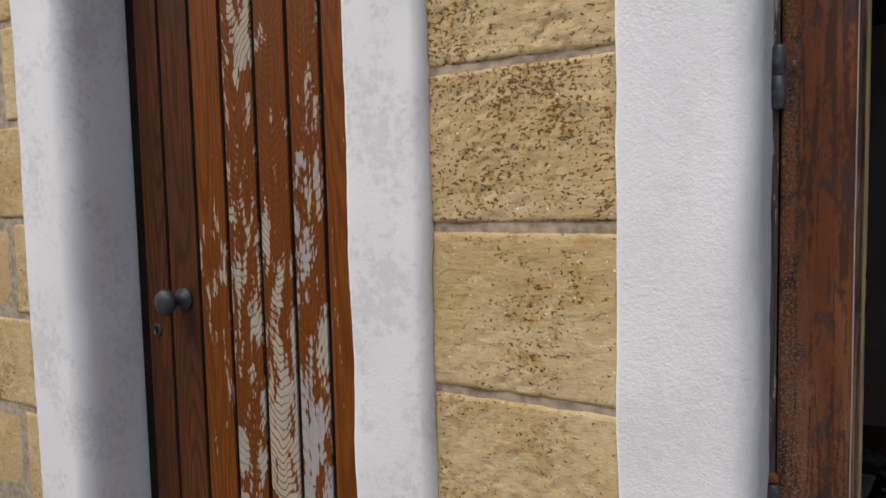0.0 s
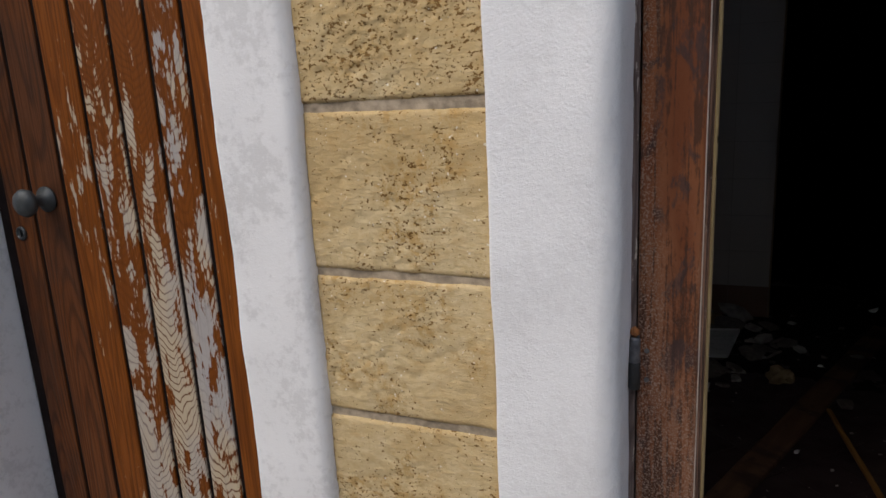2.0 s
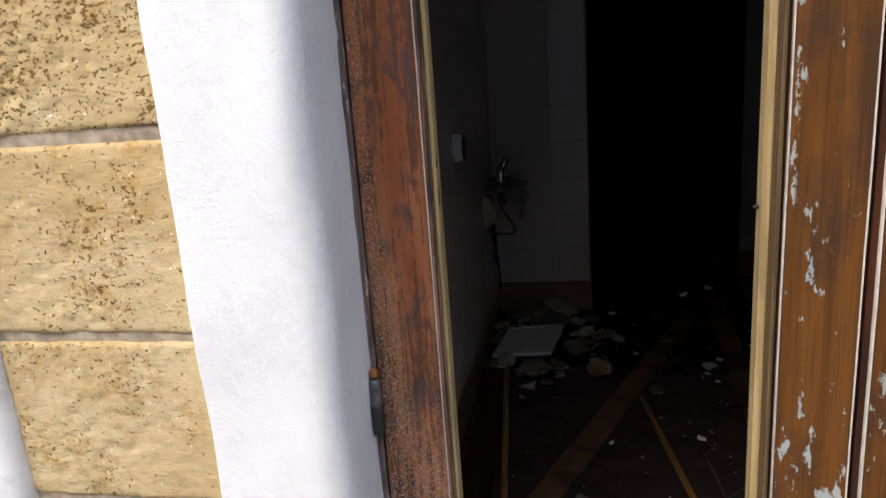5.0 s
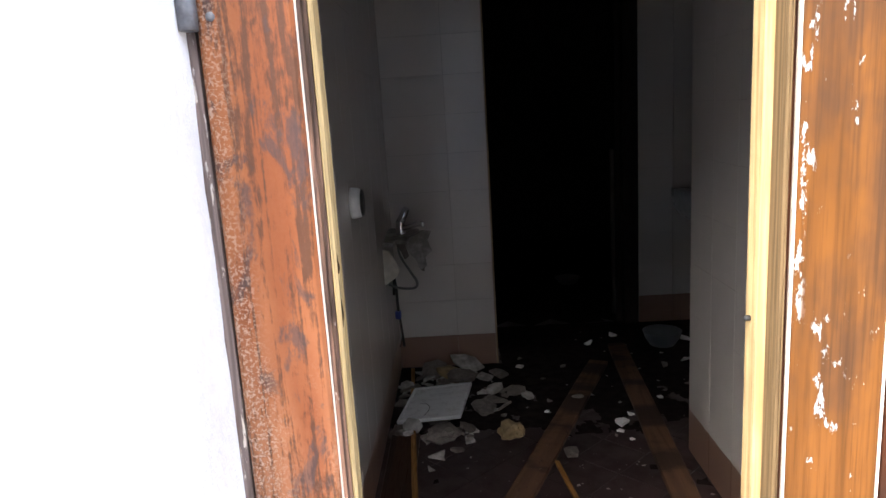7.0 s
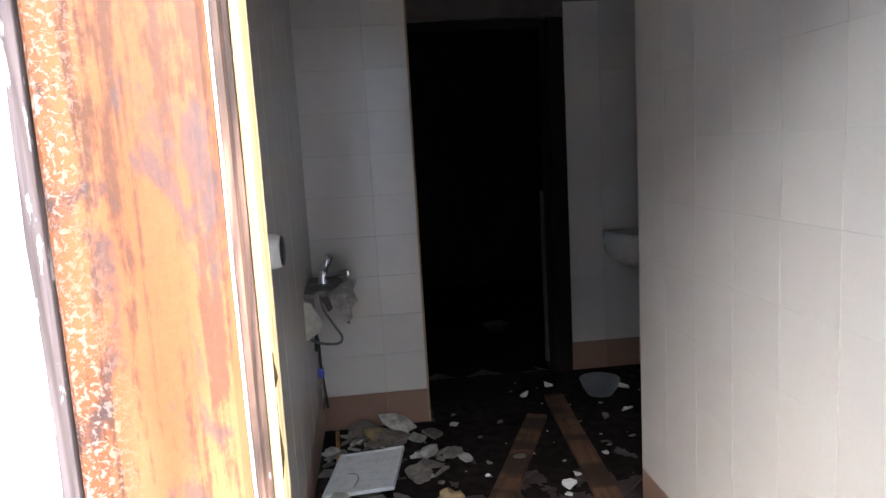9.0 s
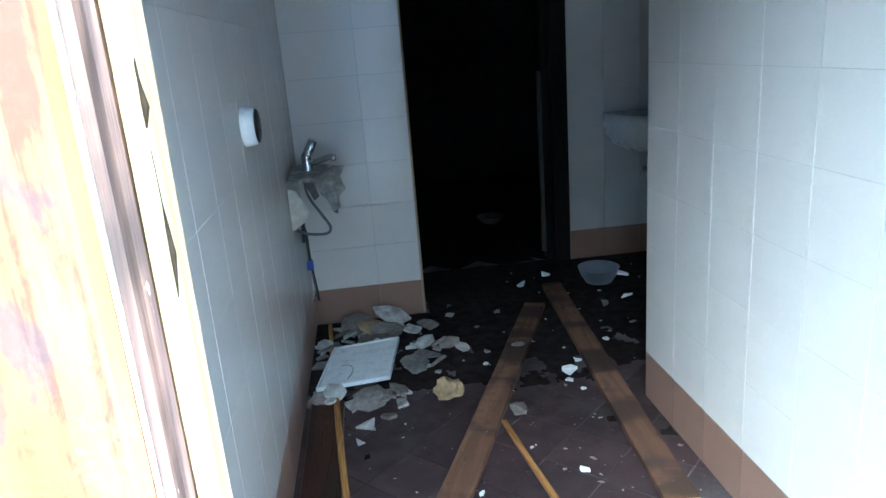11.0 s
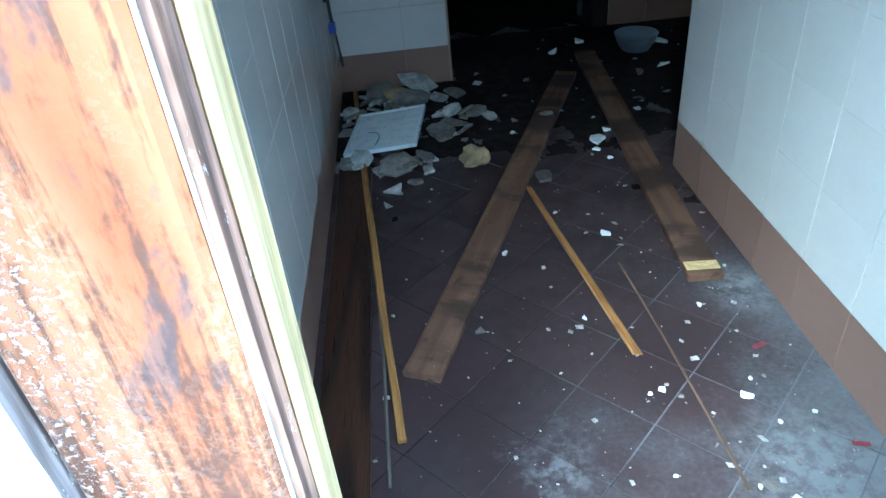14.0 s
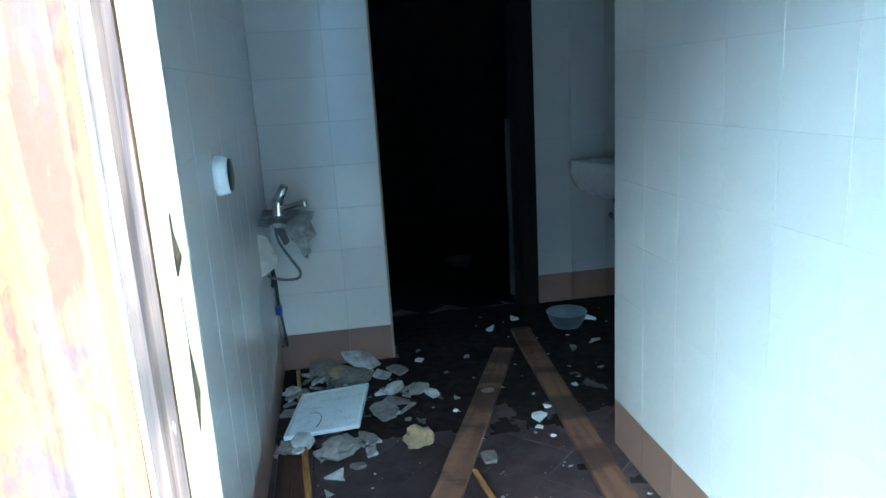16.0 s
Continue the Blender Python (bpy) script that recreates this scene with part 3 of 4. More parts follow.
for k, x in enumerate((0.0195, 0.1225, 0.2255, 0.3285)):
    part("bead", loft(bmesh.new(), [(0, 0.003), (0.0008, 0.001), (0.0018, 0.003), (0.0018, 0.03), (0, 0.03)], steps(0, HI, 0.03), 0.0005, 1.0 + k), CREAM, right_leaf, "flaked cream bead", pose(x, 0, 0))
    part("panel", boxes((0.002, 0.0865, 0.003, 0.04, 0, HI), bevel=0.0025), LEAF_PAINT, right_leaf, "", pose(x, 0, 0))
    part("bead", loft(bmesh.new(), [(0.0867, 0.003), (0.0875, 0.001), (0.0882, 0.003), (0.0882, 0.03), (0.0867, 0.03)], steps(0, HI, 0.03), 0.0004, 5.0 + k), CREAM, right_leaf, "flaked cream bead", pose(x, 0, 0))
    part("groove_bead", boxes((0.0884, 0.0945, 0.014, 0.036, 0, HI), bevel=0.0012), STILE_EDGE, right_leaf, "dark groove bead", pose(x, 0, 0))
    part("groove_bead", boxes((0.0947, 0.1028, 0.009, 0.036, 0, HI), bevel=0.0012), STILE_EDGE, right_leaf, "dark groove bead", pose(x, 0, 0))
part("panel", boxes((0.4315, 0.5, 0.003, 0.04, 0, HI), bevel=0.0025), LEAF_PAINT, right_leaf)
part("nail", lathe(bmesh.new(), [(0.0028, 0), (0.0028, 0.004), (0.001, 0.006)], 10), BLACK, right_leaf, "black nail", pose(0.0005, 0.04, 1.178, 0, -90))
structure("door_sill", boxes((-0.012, 0.989, 0.02, 0.22, -0.02, 0.008), bevel=0.003), SILL, "worn grey stone threshold", "threshold")

# ---- the tiled passage ----
XL, XR, YF, YR, YB = -0.174, 1.081, 3.156, 2.092, 3.74
CEILING, TILED, BASE = 2.6, 2.175, 0.175
wall_west = structure("wall_west", boxes((XL - 0.15, XL, 0.2, YB + 0.155, -0.05, CEILING)), GROUT, "white tiled passage wall with a brown tile skirting", "wall")
wall_east = structure("wall_east", boxes((XR, XR + 0.2, 0.2, YR, -0.05, CEILING)), GROUT, "white tiled passage wall with a brown tile skirting", "wall")
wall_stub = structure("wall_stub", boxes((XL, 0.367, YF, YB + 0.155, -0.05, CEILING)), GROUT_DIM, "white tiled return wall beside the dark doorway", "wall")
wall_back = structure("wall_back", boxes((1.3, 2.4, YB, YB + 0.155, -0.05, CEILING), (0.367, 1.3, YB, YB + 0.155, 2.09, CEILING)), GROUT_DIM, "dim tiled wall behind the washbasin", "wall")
structure("wall_side", boxes((XR + 0.2, 2.55, YR - 0.15, YR, -0.05, CEILING), (2.4, 2.55, YR, YB + 0.155, -0.05, CEILING)), UPPER, "dingy plain wall of the washing room", "wall")
# near-black walls and floor here stand in for the missing light
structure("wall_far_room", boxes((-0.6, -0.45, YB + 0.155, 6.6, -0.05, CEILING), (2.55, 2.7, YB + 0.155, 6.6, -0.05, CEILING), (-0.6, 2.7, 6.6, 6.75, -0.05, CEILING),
                                 (-0.6, XL, YB + 0.156, YB + 0.2, -0.05, CEILING), (2.4, 2.7, YB + 0.156, YB + 0.2, -0.05, CEILING)), DARK_WALL, "wall painted near-black as the shade of the unlit room", "wall")
structure("ceiling", boxes((-0.6, 2.7, 0.2, 6.75, CEILING, CEILING + 0.15)), CEIL, "plain grey ceiling", "ceiling")
part("painted_band", boxes((XL, XL + 0.003, 0.2, YF, TILED, CEILING)), UPPER, wall_west, "dingy paint above the tiles")
part("painted_band", boxes((XR - 0.003, XR, 0.2, YR, TILED, CEILING)), UPPER, wall_east, "dingy paint above the tiles")
part("painted_band", boxes((XL + 0.003, 0.367, YF - 0.003, YF, TILED, CEILING)), UPPER, wall_stub, "dingy paint above the tiles")
part("painted_band", boxes((1.3, 2.4, YB - 0.003, YB, 2.15, CEILING), (0.367, 1.3, YB - 0.003, YB, 2.09, CEILING)), UPPER, wall_back, "dingy paint above the tiles")
part("edge_strip", boxes((0.364, 0.373, YF - 0.008, YF + 0.01, 0, TILED), bevel=0.002), STRIP, wall_stub, "yellowed corner strip")
floor = structure("floor", boxes((-0.6, 2.7, 0.2, 6.75, -0.06, -0.0021)), FLOOR_JOINT, "dusty oxblood floor tiles laid diagonally", "floor")
structure("floor_far_room", boxes((-0.45, 2.55, YB + 0.05, 6.6, -0.02, 0.0)), DIRT_SHADE, "dark littered floor of the unlit room", "floor")
frame_ob = thing("door_frame", (1.235, YB + 0.06, 0.0), "dark stained inner door frame", "door frame")
part("jamb", boxes((-0.03, 0.062, -0.075, 0.08, 0, 2.085), bevel=0.006), DARK_WOOD, frame_ob)
part("stop", boxes((-0.065, -0.0305, -0.02, 0.06, 0, 2.085), bevel=0.004), DARK_WOOD, frame_ob)
part("head", boxes((-0.86, -0.066, -0.06, 0.08, 2.03, 2.085), bevel=0.006), DARK_WOOD, frame_ob)
part("pale_strip", boxes((-0.088, -0.068, -0.01, 0.03, 0.05, 1.1), bevel=0.003), PALE_WOOD, frame_ob, "pale worn strip of bare wood")


def tile_mesh(name, w, h, material, t=0.006, chamfer=0.0007):
    """One glazed tile, its face towards -y, from its lower left corner."""
    bm = bmesh.new()
    c = chamfer
    back = [bm.verts.new(p) for p in ((0, 0, 0), (w, 0, 0), (w, 0, h), (0, 0, h))]
    mid = [bm.verts.new((p.co.x, -t + c, p.co.z)) for p in back]
    face = [bm.verts.new(p) for p in ((c, -t, 0.0001), (w - c, -t, 0.0001), (w - c, -t, h - 0.0001), (c, -t, h - 0.0001))]
    for a, b in ((back, mid), (mid, face)):
        for n in range(4):
            bm.faces.new((a[n], a[(n + 1) % 4], b[(n + 1) % 4], b[n]))
    bm.faces.new(face)
    return mesh_of(name, bm, material)


def tile_wall(parent, origin, turn, spans, top=TILED, gap=0.0015, low=0.0002):
    """Tiles over a wall: columns as spans along it, a brown bottom row, white rows of 0.2 above."""
    kept = {}
    rows = [(0.0, BASE, True)]
    while rows[-1][1] < top - 0.01:
        rows.append((rows[-1][1], min(rows[-1][1] + 0.2, top), False))
    for a, b in spans:
        for z0, z1, brown in rows:
            key = (round(b - a, 3), round(z1 - z0, 3), brown)
            if key not in kept:
                kept[key] = tile_mesh("wall_tile", b - a - gap, z1 - z0 - low, TILE_BROWN if brown else TILE_WHITE)
            j = (random.uniform(-0.03, 0.03), random.uniform(-0.06, 0.06))
            part("wall_tile", kept[key], None, parent, "", pose(*origin, 0, 0, turn) @ pose(a + gap / 2, random.uniform(-0.0002, 0.0002), z0 + low / 2, j[0], 0, j[1]))


def spans(lo, hi, joint, d=0.209):
    """Columns of tiles between two ends, with a joint at a known place."""
    cuts = [lo] + [joint + d * n for n in range(-40, 40) if lo + 0.02 < joint + d * n < hi - 0.02] + [hi]
    return list(zip(cuts, cuts[1:]))


# ---- things in the passage ----
def plank(name, near, far, wide, thick, material, label, group="", z=0.001, bend=0.0, seed=1.0, rough_ends=0.003, lift=0.0):
    """A sawn board lying on the floor from near to far."""
    a, b = Vector((*near, 0)), Vector((*far, 0))
    length = (b - a).length
    bm = bmesh.new()
    rings = []
    for s in steps(0, length, 0.06):
        end = rough_ends if s in (0, length) else 0
        ring = []
        for x_, z_ in ((-wide / 2, 0.003), (-wide / 2 + 0.003, 0), (wide / 2 - 0.003, 0), (wide / 2, 0.003), (wide / 2, thick - 0.003), (wide / 2 - 0.003, thick), (-wide / 2 + 0.003, thick), (-wide / 2, thick - 0.003)):
            n1 = noise.noise((s * 3 + seed, x_ * 30, z_ * 30)) * 0.0025
            ring.append(bm.verts.new((x_ + n1 + bend * math.sin(math.pi * s / length), z_ + lift * s / length, s + noise.noise((x_ * 60, z_ * 60, seed)) * end)))
        rings.append(ring)
    for p, q in zip(rings, rings[1:]):
        for n in range(8):
            bm.faces.new((p[n], p[(n + 1) % 8], q[(n + 1) % 8], q[n]))
    bm.faces.new(rings[0])
    bm.faces.new(list(reversed(rings[-1])))
    bmesh.ops.transform(bm, matrix=Matrix(((1, 0, 0, 0), (0, 0, 1, 0), (0, 1, 0, 0), (0, 0, 0, 1))), verts=bm.verts)
    # the grain follows the length, so the mesh stands along z and the object is laid down
    bmesh.ops.transform(bm, matrix=pose(0, 0, 0, 90), verts=bm.verts)
    ob = thing(name, (near[0], near[1], z), label, "plank" if wide > 0.05 else "lath", group, bm, material)
    ob.matrix_basis = pose(near[0], near[1], z, 0, 0, math.degrees(math.atan2(-(b - a).x, (b - a).y))) @ pose(0, 0, 0, -90)
    return ob


plank("wooden_board", (0.107, 1.156), (0.906, 3.055), 0.1, 0.022, BOARD, "dirty pine board lying on the tiled floor", "loose boards", 0.001, 0.0, 2.0)
yellow_board = plank("wooden_board", (0.924, 1.412), (1.06, 3.312), 0.1, 0.022, BOARD, "dirty pine board with a yellow sawn end", "loose boards", 0.001, 0.0, 5.0)
plank("dark_board", (-0.083, 0.6), (-0.083, 2.3), 0.125, 0.02, BOARD_DARK, "long dark stained board along the passage wall", "", 0.001, 0.0, 7.0)
plank("lath", (0.053, 0.948), (-0.099, 3.052), 0.021, 0.012, LATH, "long yellow lath half under the white tray", "loose laths", 0.0212, -0.006, 3.0)
plank("lath", (0.022, 0.85), (-0.012, 1.72), 0.008, 0.01, PALE_WOOD, "thin pale lath beside the dark board", "loose laths", 0.001, 0.004, 4.0)
plank("lath", (0.647, 1.154), (0.535, 2.037), 0.021, 0.01, LATH, "yellow lath with a splintered end on the floor", "loose laths", 0.001, 0.0, 6.0, 0.02)
plank("stick", (0.744, 0.74), (0.715, 1.538), 0.008, 0.006, STICK, "thin brown stick on the floor", "", 0.001, 0.004, 8.0)

end = tagged(new("sawn_end", mesh_of("sawn_end", boxes((-0.047, 0.047, 0.002, 0.042, 0, 0.0022), bevel=0.0008), RAW)), "fresh yellow sawn end of the board", "", "", "")
end.parent = yellow_board
end.matrix_basis = yellow_board.matrix_basis.inverted() @ pose(0.9255, 1.434, 0.0232, 0, 0, math.degrees(math.atan2(-0.136, 1.9)))
for x, y, turn in ((0.95, 1.14, 20), (1.02, 0.82, -15)):
    thing("paper_scrap", (x, y, 0.0), "small red paper scrap on the floor", "paper scrap", "red scraps", boxes((-0.018, 0.018, -0.006, 0.006, 0, 0.0015), bevel=0.0004), RED, turn=(0, 0, turn))


def shard_bm(r, thick, seed, corners=6):
    rnd = random.Random(seed)
    bm = bmesh.new()
    angles = sorted(rnd.uniform(0, 2 * math.pi) for _ in range(corners))
    ring = [(r * rnd.uniform(0.55, 1.1) * math.cos(a), r * rnd.uniform(0.5, 1.0) * math.sin(a)) for a in angles]
    low = [bm.verts.new((x_ * 0.95, y_ * 0.95, 0)) for x_, y_ in ring]
    top = [bm.verts.new((x_, y_, thick * rnd.uniform(0.7, 1.3))) for x_, y_ in ring]
    mid_ = bm.verts.new((0, 0, thick * 1.25))
    n = len(ring)
    for k in range(n):
        bm.faces.new((low[k], low[(k + 1) % n], top[(k + 1) % n], top[k]))
        bm.faces.new((top[k], top[(k + 1) % n], mid_))
    bm.faces.new(list(reversed(low)))
    return bm


def rock_bm(size, seed, rough=0.28):
    bm = bmesh.new()
    bmesh.ops.create_icosphere(bm, subdivisions=3, radius=1.0)
    for v in bm.verts:
        p = v.co.normalized()
        v.co = p * (1 + rough * noise.noise(p * 1.6 + Vector((seed, 0, 0))) + rough * 0.4 * noise.noise(p * 5 + Vector((seed, 3, 0))))
    bmesh.ops.transform(bm, matrix=Matrix.Diagonal((*[q / 2 for q in size], 1)), verts=bm.verts)
    low = min(v.co.z for v in bm.verts)
    for v in bm.verts:
        v.co.z = max(v.co.z - low - size[2] * 0.08, 0.0)
    return bm


thing("rubble_stone", (0.376, 2.262, 0.0), "yellowish broken lump of stone on the floor", "stone", bm=rock_bm((0.108, 0.092, 0.082), 9.0, 0.5), material=ROCK)

# the white tray, tipped on the heap
tray = thing("ceramic_tray", (-0.111, 2.397, 0.034), "cracked white rectangular ceramic tray lying on rubble", "tray")
tray.matrix_basis = Matrix(((0.983, 0.158, -0.12, -0.126), (-0.142, 0.986, 0.03, 2.362), (0.12, -0.012, 0.99, 0.034), (0, 0, 0, 1)))
TW, TD = 0.292, 0.385
part("basin", boxes((0.004, TW - 0.004, 0.004, TD - 0.004, 0.0, 0.012), bevel=0.003), GLAZE, tray)
for row in ((0, TW, 0, 0.011), (0, TW, TD - 0.011, TD), (0, 0.011, 0.0115, TD - 0.0115), (TW - 0.011, TW, 0.0115, TD - 0.0115)):
    part("rim", boxes((*row, 0.002, 0.019), bevel=0.004), GLAZE, tray, "rolled rim")
part("crack", tube(bmesh.new(), curve_points([(0.118, 0.05, 0.0122), (0.127, 0.1, 0.0124), (0.122, 0.145, 0.0124), (0.103, 0.178, 0.0124), (0.07, 0.186, 0.0122)]), 0.0016, 6), BLACK, tray, "dark crack")

# shards: place, size, height off the floor
SHARDS = [(-0.09, 2.33, 0.07), (0.06, 2.29, 0.075), (0.15, 2.3, 0.05), (0.19, 2.37, 0.05), (0.07, 2.12, 0.045), (0.04, 2.03, 0.028),
          (0.15, 2.17, 0.04), (0.21, 2.25, 0.04), (0.3, 2.56, 0.06), (0.36, 2.66, 0.065), (0.28, 2.75, 0.05), (0.5, 2.68, 0.05), (0.46, 2.78, 0.035),
          (-0.1, 2.83, 0.06), (0.02, 3.03, 0.1), (0.21, 3.03, 0.1), (0.31, 2.95, 0.06), (0.12, 2.93, 0.09), (0.5, 3.2, 0.03), (0.5, 3.08, 0.035)]
FLOOR_BITS = [(0.733, 1.71, 0.034), (0.285, 1.314, 0.026), (0.864, 0.993, 0.028), (0.406, 1.659, 0.016), (0.615, 2.11, 0.05), (0.89, 2.35, 0.045), (0.94, 2.44, 0.03),
              (0.73, 3.05, 0.035), (0.93, 3.4, 0.045), (0.882, 1.324, 0.014), (1.24, 3.0, 0.04), (1.4, 3.05, 0.05), (1.5, 3.4, 0.06), (0.6, 2.9, 0.025), (1.1, 3.52, 0.05),
              (0.83, 0.711, 0.032), (0.887, 0.801, 0.016), (0.681, 1.04, 0.018), (0.648, 1.029, 0.01), (0.716, 1.012, 0.01), (0.782, 0.754, 0.012), (0.894, 1.042, 0.009), (0.927, 1.045, 0.008), (0.985, 0.924, 0.008), (0.9, 0.908, 0.01), (0.741, 0.865, 0.012), (0.626, 0.802, 0.009), (0.569, 1.32, 0.012), (0.803, 0.753, 0.028), (0.89, 2.2, 0.02), (0.86, 2.28, 0.028), (0.83, 2.24, 0.015),
              (1.02, 2.75, 0.025), (1.12, 2.6, 0.03), (1.3, 2.75, 0.028), (1.62, 3.2, 0.04), (0.57, 2.5, 0.022), (0.6, 2.62, 0.028)]
for k, (x, y, r) in enumerate(SHARDS + FLOOR_BITS):
    r = r * 0.7 if k >= len(SHARDS) and r < 0.036 else r
    x, y = x - 0.014, y - 0.008
    heap = k < len(SHARDS)
    big = r > 0.035
    thing("ceramic_shard", (x, y, 0.0), "broken white ceramic shard among the rubble" if heap else "white ceramic chip lying on the floor tiles", "shard",
          "broken ceramic shards", shard_bm(r, 0.012 if big else 0.007, k * 7 + 1), [(SHARD if heap else CERAMIC) if k % 3 else BROKEN], turn=(random.uniform(-14, 14) if heap else 0, random.uniform(-14, 14) if heap else 0, random.uniform(0, 360)))
for k, (x, y, sx, sy, sz) in enumerate(((0.08, 2.27, 0.13, 0.1, 0.05), (-0.1, 2.32, 0.1, 0.09, 0.045), (0.27, 2.55, 0.11, 0.16, 0.045), (0.15, 2.9, 0.16, 0.1, 0.07), (0.06, 2.52, 0.2, 0.2, 0.018))):
    thing("rubble_lump", (x, y, 0.0), "grey lump of broken plaster under the tray", "rubble", "plaster lumps", rock_bm((sx, sy, sz), k * 3.3 + 20, 0.45), BROKEN, False)

def shell_bm(size, bulge, thick, seed):
    """A curved piece of a smashed basin with a broken outline."""
    rnd_ = random.Random(seed)
    n = 7
    radius = [size * rnd_.uniform(0.62, 1.05) for _ in range(n)]
    bm = bmesh.new()
    sheets = []
    for lift in (0.0, thick):
        rings_ = [[bm.verts.new((0, 0, bulge + lift))]]
        for f in (0.35, 0.7, 1.0):
            ring_ = []
            for k in range(n):
                r = radius[k] * f
                a = 2 * math.pi * k / n
                ring_.append(bm.verts.new((r * math.cos(a), r * 0.75 * math.sin(a), bulge * (1 - (r / size) ** 2) + lift)))
            rings_.append(ring_)
        for k in range(n):
            bm.faces.new((rings_[0][0], rings_[1][k], rings_[1][(k + 1) % n]))
            for p, q in ((1, 2), (2, 3)):
                bm.faces.new((rings_[p][k], rings_[q][k], rings_[q][(k + 1) % n], rings_[p][(k + 1) % n]))
        sheets.append(rings_[3])
    for k in range(n):
        bm.faces.new((sheets[0][k], sheets[0][(k + 1) % n], sheets[1][(k + 1) % n], sheets[1][k]))
    return bm


for k, (x, y, z, size, rx, ry, rz, mt) in enumerate(((0.07, 2.27, 0.012, 0.085, -28, 6, 20, BROKEN), (0.19, 2.31, 0.02, 0.06, -18, 14, 70, BROKEN), (-0.06, 2.33, 0.02, 0.062, -55, 0, 4, CERAMIC),
                                                     (0.02, 3.0, 0.03, 0.095, -24, -10, 30, BROKEN), (0.19, 3.02, 0.055, 0.1, -26, 12, -10, CERAMIC), (0.1, 2.93, 0.03, 0.1, -20, 4, 50, ROCK),
                                                     (0.31, 2.6, 0.02, 0.07, -12, 16, 110, BROKEN), (0.33, 2.74, 0.02, 0.055, -10, -12, 40, CERAMIC), (0.43, 2.72, 0.012, 0.06, 8, -6, 15, BROKEN),
                                                     (-0.11, 2.8, 0.03, 0.05, -40, 10, 0, CERAMIC), (0.36, 2.93, 0.02, 0.075, -14, 10, 75, BROKEN), (0.72, 2.6, 0.01, 0.04, 8, 0, 0, BROKEN))):
    rx, z = abs(rx), max(z, 0.7 * size * math.sin(radians(abs(rx))))
    thing("basin_shard", (x, y, z), "curved broken piece of a washbasin in the rubble heap", "shard", "curved basin pieces", shell_bm(size, size * 0.22, 0.011, k * 5 + 2), SHARD if mt is CERAMIC else mt, False, (rx, ry, rz))

for k in range(34):
    rnd_ = random.Random(k + 400)
    a, f = rnd_.uniform(0, 2 * math.pi), rnd_.uniform(0.75, 1.25)
    x, y = 0.08 + 0.26 * f * math.cos(a), 2.6 + 0.36 * f * math.sin(a)
    x = max(x, XL + 0.06)
    if y > YF - 0.06 or (-0.11 < x < 0.15 and 2.38 < y < 2.74):
        continue
    thing("ceramic_shard", (x, y, rnd_.uniform(0.004, 0.03)), "broken angular ceramic shard in the rubble heap", "shard", "broken ceramic shards",
          shard_bm(rnd_.uniform(0.018, 0.055), 0.01, k * 3 + 90), [(SHARD, BROKEN, BROKEN)[k % 3]], turn=(rnd_.uniform(-38, 38), rnd_.uniform(-38, 38), rnd_.uniform(0, 360)))

# back floor darkened by a sheet: trodden dirt and the shade there together
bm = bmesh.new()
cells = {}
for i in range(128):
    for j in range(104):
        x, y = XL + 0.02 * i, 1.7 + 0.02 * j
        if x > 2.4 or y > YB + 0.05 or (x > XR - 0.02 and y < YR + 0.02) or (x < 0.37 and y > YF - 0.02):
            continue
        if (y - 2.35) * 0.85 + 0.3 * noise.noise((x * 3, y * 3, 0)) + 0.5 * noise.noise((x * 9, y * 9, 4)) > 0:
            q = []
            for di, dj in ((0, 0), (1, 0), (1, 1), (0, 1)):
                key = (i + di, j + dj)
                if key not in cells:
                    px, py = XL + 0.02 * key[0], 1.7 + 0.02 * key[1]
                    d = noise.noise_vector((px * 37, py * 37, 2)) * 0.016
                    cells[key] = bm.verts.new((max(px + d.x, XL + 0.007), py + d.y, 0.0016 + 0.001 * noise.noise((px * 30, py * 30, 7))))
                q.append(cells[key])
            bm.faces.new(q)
tagged(new("dirt", mesh_of("dirt", bm, [DIRT_SHADE], True)), "dark sheet of trodden dirt and painted shade over the back floor", "dirt", "", "stuff")

# fine grit
rnd = random.Random(12)
bm = bmesh.new()
for k in range(420):
    y = 0.6 + 3.0 * rnd.random() ** 1.5
    wide = 1.06 if y < 2.1 else 1.9
    x = -0.1 + (wide + 0.1) * rnd.random() ** (0.62 if y < 2.1 else 1.0)
    r = 0.0015 + 0.0075 * rnd.random() ** 3.5
    if y > 2.1:
        r *= 1.3
    m = pose(x, y, r * 0.25, rnd.uniform(-20, 20), rnd.uniform(-20, 20), rnd.uniform(0, 360)) @ Matrix.Diagonal((r * rnd.uniform(0.7, 1.6), r, r * 0.5, 1))
    co = [m @ Vector(p) for p in ((-1, -1, 0), (1, -0.7, 0), (0.8, 1, 0), (-0.9, 0.8, 0), (0.1, 0.1, 1.1))]
    v = [bm.verts.new(p) for p in co]
    for a, b in ((0, 1), (1, 2), (2, 3), (3, 0)):
        bm.faces.new((v[a], v[b], v[4]))
    bm.faces.new((v[3], v[2], v[1], v[0]))
tagged(new("grit", mesh_of("grit", bm, [SHARD])), "scattered fine white plaster grit on the floor", "grit", "", "stuff")

# white bowls
def bowl(place, r, h, label, material=PLASTIC):
    out = [(r * 0.55, 0), (r * 0.62, 0.004), (r * 0.85, h * 0.5), (r * 0.97, h * 0.96), (r, h), (r * 0.95, h), (r * 0.82, h * 0.55), (r * 0.58, 0.01), (r * 0.2, 0.008)]
    return thing("plastic_bowl", place, label, "bowl", "white bowls", lathe(bmesh.new(), out, 40), material, True)


